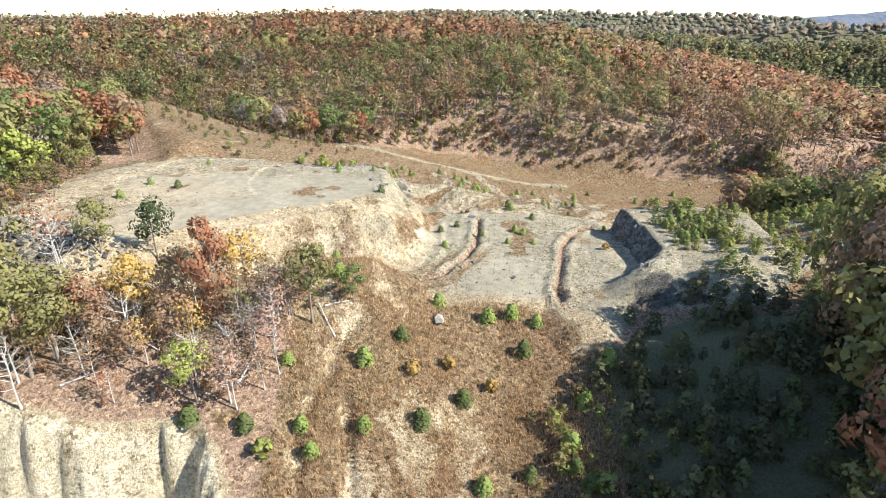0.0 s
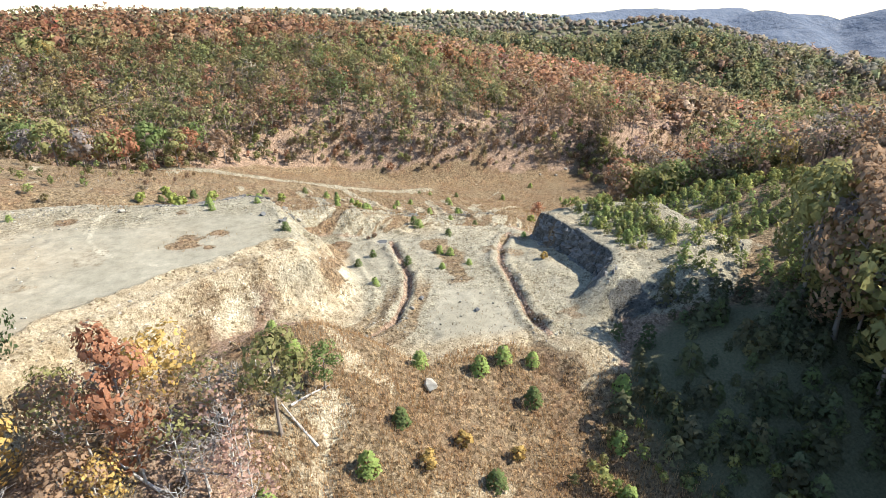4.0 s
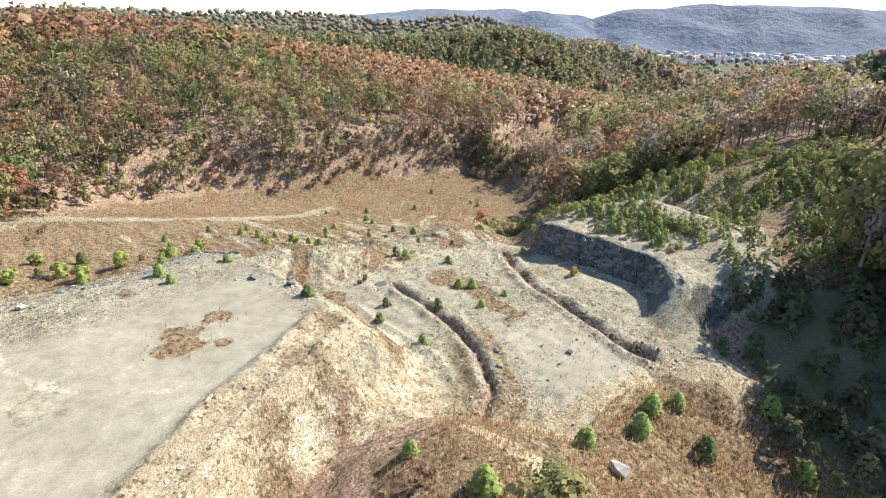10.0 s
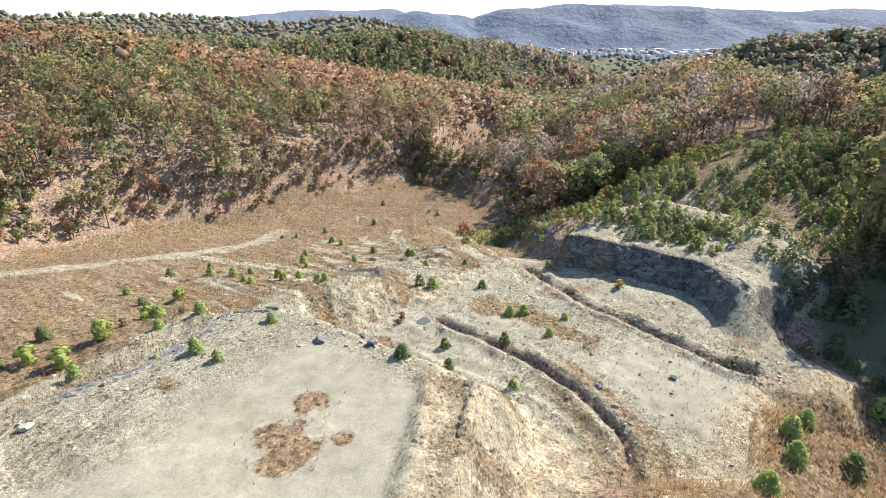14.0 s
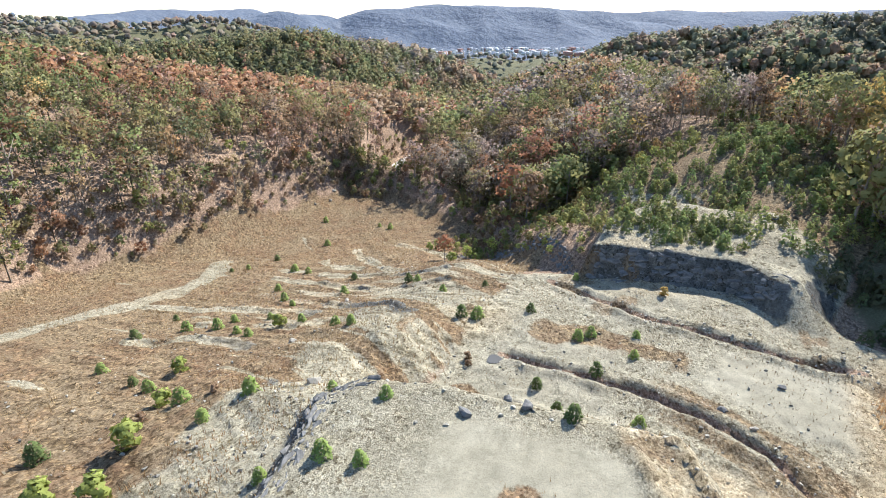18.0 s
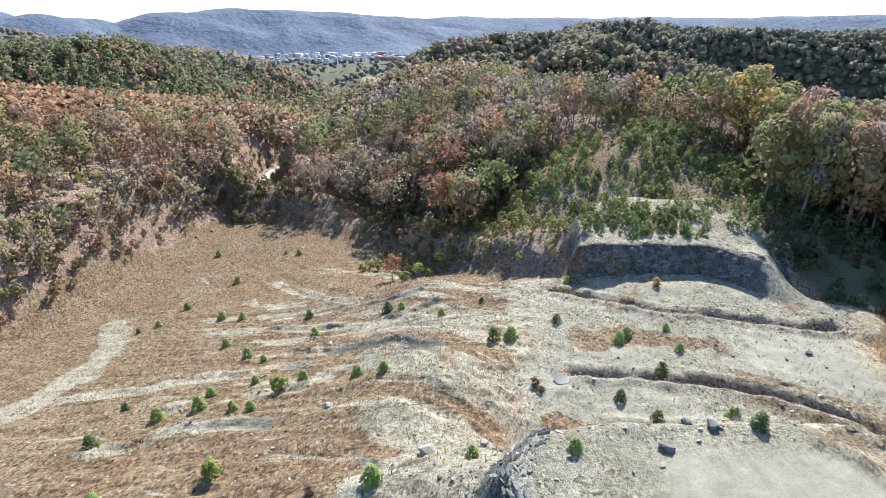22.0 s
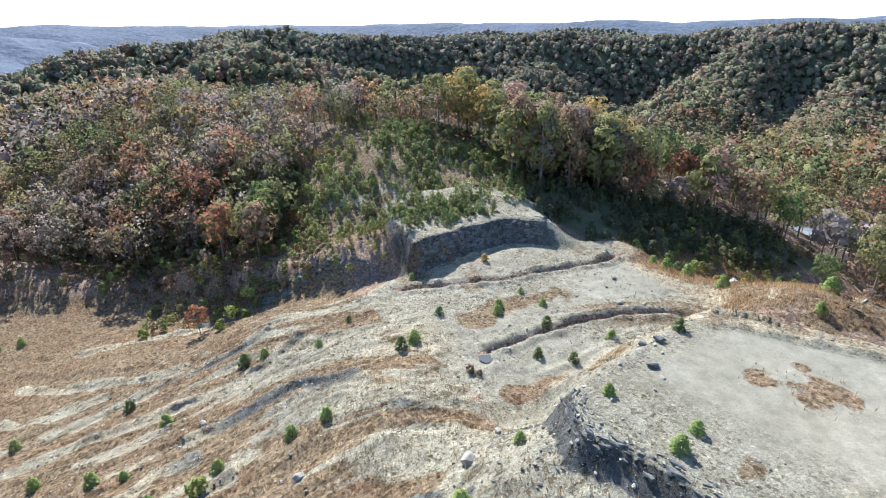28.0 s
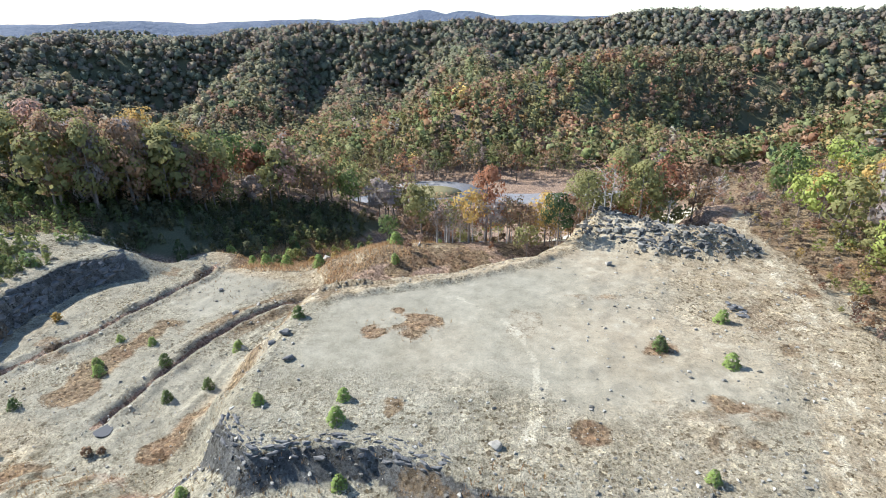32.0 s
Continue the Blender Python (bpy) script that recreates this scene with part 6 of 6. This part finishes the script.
def ribbon(name, line, wide, mat, label, lift=0.06):
    pts = []
    for (ax, ay, az), (bx, by, bz) in zip(line, line[1:]):
        n = max(2, int(math.hypot(bx - ax, by - ay) / 4))
        pts += [(ax + (bx - ax) * k / n, ay + (by - ay) * k / n) for k in range(n)]
    pts.append(line[-1][:2])
    pts = np.array(pts)
    way = np.gradient(pts, axis=0)
    way /= np.linalg.norm(way, axis=1)[:, None]
    side = np.stack([-way[:, 1], way[:, 0]], -1)
    v = []
    for off in (-0.5, -0.25, 0, 0.25, 0.5):
        p = pts + side * wide * off
        v.append(np.c_[p, ground(p[:, 0], p[:, 1]) + lift])
    n = len(pts)
    v = np.concatenate(v)
    f = np.array([(r * n + k, r * n + k + 1, (r + 1) * n + k + 1, (r + 1) * n + k) for r in range(4) for k in range(n - 1)])
    me = mesh_from(name, v, f[:, ::-1], 4)
    me.materials.append(mat)
    return tagged(new(name, me), label, "road", kind="structure")


ribbon("road", VALLEY_ROAD, 15, ASPHALT, "pale worn asphalt road in the valley", 0.12)
ribbon("lane", LANE, 5, GRAVEL, "pale gravel lane in the far hollow", 0.12)


def disc(name, x, y, rx, ry, mat, label, lift):
    z = float(ground(x, y)) + lift
    ring = [(x + rx * math.cos(a), y + ry * math.sin(a), z) for a in np.linspace(0, 6.283, 33)[:-1]]
    low = [(p[0], p[1], z - 0.5) for p in ring]
    v = np.array([(x, y, z)] + ring + low)
    f = [(0, k + 1, (k + 1) % 32 + 1) for k in range(32)]
    for k in range(32):
        j = (k + 1) % 32
        f += [(k + 1, k + 33, j + 33), (k + 1, j + 33, j + 1)]
    me = mesh_from(name, v, np.array(f), 3)
    me.materials.append(mat)
    return tagged(new(name, me), label, "pavement", kind="structure")


disc("turning_loop", 8, -70, 24, 20, ASPHALT, "round asphalt turning loop at the road's end", 0.16)
disc("kerb", 9, -71, 13.4, 10.4, CONCRETE, "pale concrete kerb round the loop's island", 0.30)
disc("island", 9, -71, 13, 10, LAWN, "dry grass island inside the turning loop", 0.34)


def lamp_post(x, y):
    post = new("street_lamp")
    post.location = (x, y, float(ground(x, y)))
    part("pole", tube([(0, 0, 0), (0, 0, 9)], [0.14, 0.08], 8), STEEL, post)
    part("arm", tube([(0, 0, 8.8), (0.6, 0, 9.2), (1.8, 0, 9.2)], [0.06, 0.05, 0.05], 6), STEEL, post)
    part("lamp_head", tube([(1.5, 0, 9.2), (1.7, 0, 9.2), (2.3, 0, 9.15)], [0.05, 0.2, 0.12], 6), STEEL, post)
    return tagged(post, "tall grey steel street lamp beside the road", "street lamp", "street lamps")


lamp_post(22, -88)
lamp_post(-62, -88)


def box(lo, hi, taper=0.0):
    (x0, y0, z0), (x1, y1, z1) = lo, hi
    t = taper
    v = np.array([(x0, y0, z0), (x1, y0, z0), (x1, y1, z0), (x0, y1, z0), (x0 + t, y0 + t * 0.4, z1), (x1 - t, y0 + t * 0.4, z1), (x1 - t, y1 - t * 0.4, z1), (x0 + t, y1 - t * 0.4, z1)], float)
    f = np.array([(0, 2, 1), (0, 3, 2), (4, 5, 6), (4, 6, 7), (0, 1, 5), (0, 5, 4), (1, 2, 6), (1, 6, 5), (2, 3, 7), (2, 7, 6), (3, 0, 4), (3, 4, 7)])
    return v, f


DARK_GLASS = plain("car_glass", (0.02, 0.025, 0.03), (0.04, 0.045, 0.05), 2.0, 0.1, 0.0)
RUBBER = plain("rubber", (0.02, 0.02, 0.02), (0.04, 0.04, 0.04), 4.0)


def car(x, y, turn, colour, label):
    c = tuple(colour)
    paint_mat = plain("car_paint", tuple(0.85 * k for k in c), c, 1.0, 0.3, 0.0)
    ob = new("car")
    ob.matrix_world = Matrix.Translation((x, y, float(ground(x, y)) + 0.13)) @ Matrix.Rotation(turn, 4, "Z")
    part("body", box((-2.2, -0.88, 0.3), (2.2, 0.88, 0.92), 0.12), paint_mat, ob)
    part("cabin", box((-1.5, -0.8, 0.9), (1.1, 0.8, 1.45), 0.45), DARK_GLASS, ob)
    part("roof", box((-1.05, -0.66, 1.43), (0.65, 0.66, 1.5), 0.05), paint_mat, ob)
    for wx in (-1.4, 1.4):
        for wy in (-0.85, 0.85):
            part("wheel", tube([(wx, wy - 0.1, 0.32), (wx, wy + 0.1, 0.32)], [0.33, 0.33], 12), RUBBER, ob)
    return tagged(ob, label, "car", "parked cars")


car(184, 223.5, 0.5, (0.02, 0.05, 0.16), "dark blue car parked beside the gravel lane")
car(188, 221, 0.7, (0.03, 0.04, 0.07), "dark car parked beside the gravel lane")
car(196, 228, 0.6, (0.65, 0.66, 0.68), "white car parked under the trees")
car(-52, -70, 0.3, (0.05, 0.05, 0.06), "dark car standing on the valley road")

# ---- the town in the far valley ----
WALLS = [plain("town_wall", tuple(0.85 * k for k in c), c, 0.2, 0.8, 0.1) for c in ((0.85, 0.84, 0.82), (0.70, 0.66, 0.60), (0.40, 0.22, 0.17), (0.68, 0.66, 0.60))]
ROOFS = [plain("town_roof", tuple(0.8 * k for k in c), c, 0.3, 0.8, 0.1) for c in ((0.30, 0.30, 0.31), (0.75, 0.75, 0.76), (0.35, 0.18, 0.14), (0.5, 0.5, 0.52))]
rg = np.random.default_rng(88)
for k in range(130):
    u, v = rg.uniform(-270, 270), rg.uniform(-130, 130)
    x, y = 1440 - 0.36 * u + 0.93 * v, 560 + 0.93 * u + 0.36 * v
    big = rg.uniform() < 0.35
    w, d, h = (rg.uniform(16, 36), rg.uniform(11, 18), rg.uniform(4, 7)) if big else (rg.uniform(8, 12), rg.uniform(6, 9), rg.uniform(3, 5))
    house = new("town_building")
    house.matrix_world = Matrix.Translation((x, y, max(float(ground(x, y)), -52.0))) @ Matrix.Rotation(rg.uniform(-0.3, 0.3) + 0.4, 4, "Z")
    part("wall", box((-w / 2, -d / 2, -2), (w / 2, d / 2, h)), WALLS[k % 4], house)
    part("roof", box((-w / 2 - 0.5, -d / 2 - 0.5, h), (w / 2 + 0.5, d / 2 + 0.5, h + (0.8 if big else 2.4)), 0.3 if big else 2.6), ROOFS[(k * 3) % 4], house)
    for j in range(3):
        part("window", box((-w / 2 + w * (j + 0.6) / 3.6, -d / 2 - 0.15, h * 0.4), (-w / 2 + w * (j + 1.0) / 3.6, -d / 2 + 0.1, h * 0.75)), DARK_GLASS, house)
    tagged(house, ("long pale commercial building" if big else "small gabled house") + " in the far valley town", "building", "buildings of the far town")

# ---- water tower on the northern ridge ----
TOWER_PAINT = plain("tower_paint", (0.62, 0.63, 0.64), (0.78, 0.79, 0.80), 0.3, 0.5, 0.05)
tower = new("water_tower")
tower.matrix_world = Matrix.Translation((770, 1440, 33)) @ Matrix.Scale(0.45, 4)
part("tank", tube([(0, 0, 33), (0, 0, 35), (0, 0, 38), (0, 0, 42), (0, 0, 45), (0, 0, 46.5)], [2, 6, 8.2, 8.2, 5.5, 0.6], 20), TOWER_PAINT, tower)
for k in range(5):
    a = 6.283 * k / 5
    part("leg", tube([(9 * math.cos(a), 9 * math.sin(a), 0), (7 * math.cos(a), 7 * math.sin(a), 38)], [0.7, 0.6], 8), TOWER_PAINT, tower)
part("riser", tube([(0, 0, 0), (0, 0, 34)], [1.2, 1.2], 10), TOWER_PAINT, tower)
tagged(tower, "white water tower on legs above the far woods", "water tower")

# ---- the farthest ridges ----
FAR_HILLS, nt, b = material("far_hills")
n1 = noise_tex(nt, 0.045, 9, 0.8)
# the blue of these base colours is painted haze
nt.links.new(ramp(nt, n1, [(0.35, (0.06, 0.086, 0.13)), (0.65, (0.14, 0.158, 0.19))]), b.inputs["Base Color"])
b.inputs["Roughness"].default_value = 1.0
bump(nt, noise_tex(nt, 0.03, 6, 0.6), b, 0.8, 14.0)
ring, turn = np.meshgrid(1600 * 1.028 ** np.arange(38), np.radians(np.arange(-150, 215, 0.4)))
bx, by = ring * np.cos(turn), ring * np.sin(turn)
rise = sstep(1600, 1950, ring)
folds = 0.34 - np.abs(fbm(bx, by, 900, 5, 131)) * 1.6
bz = ground(bx, by) - 6 + rise * (10 + 16 * folds)
n1, n2 = bx.shape
cell = np.arange(n1 * n2).reshape(n1, n2)
bq = np.stack([cell[:-1, :-1], cell[:-1, 1:], cell[1:, 1:], cell[1:, :-1]], -1).reshape(-1, 4)
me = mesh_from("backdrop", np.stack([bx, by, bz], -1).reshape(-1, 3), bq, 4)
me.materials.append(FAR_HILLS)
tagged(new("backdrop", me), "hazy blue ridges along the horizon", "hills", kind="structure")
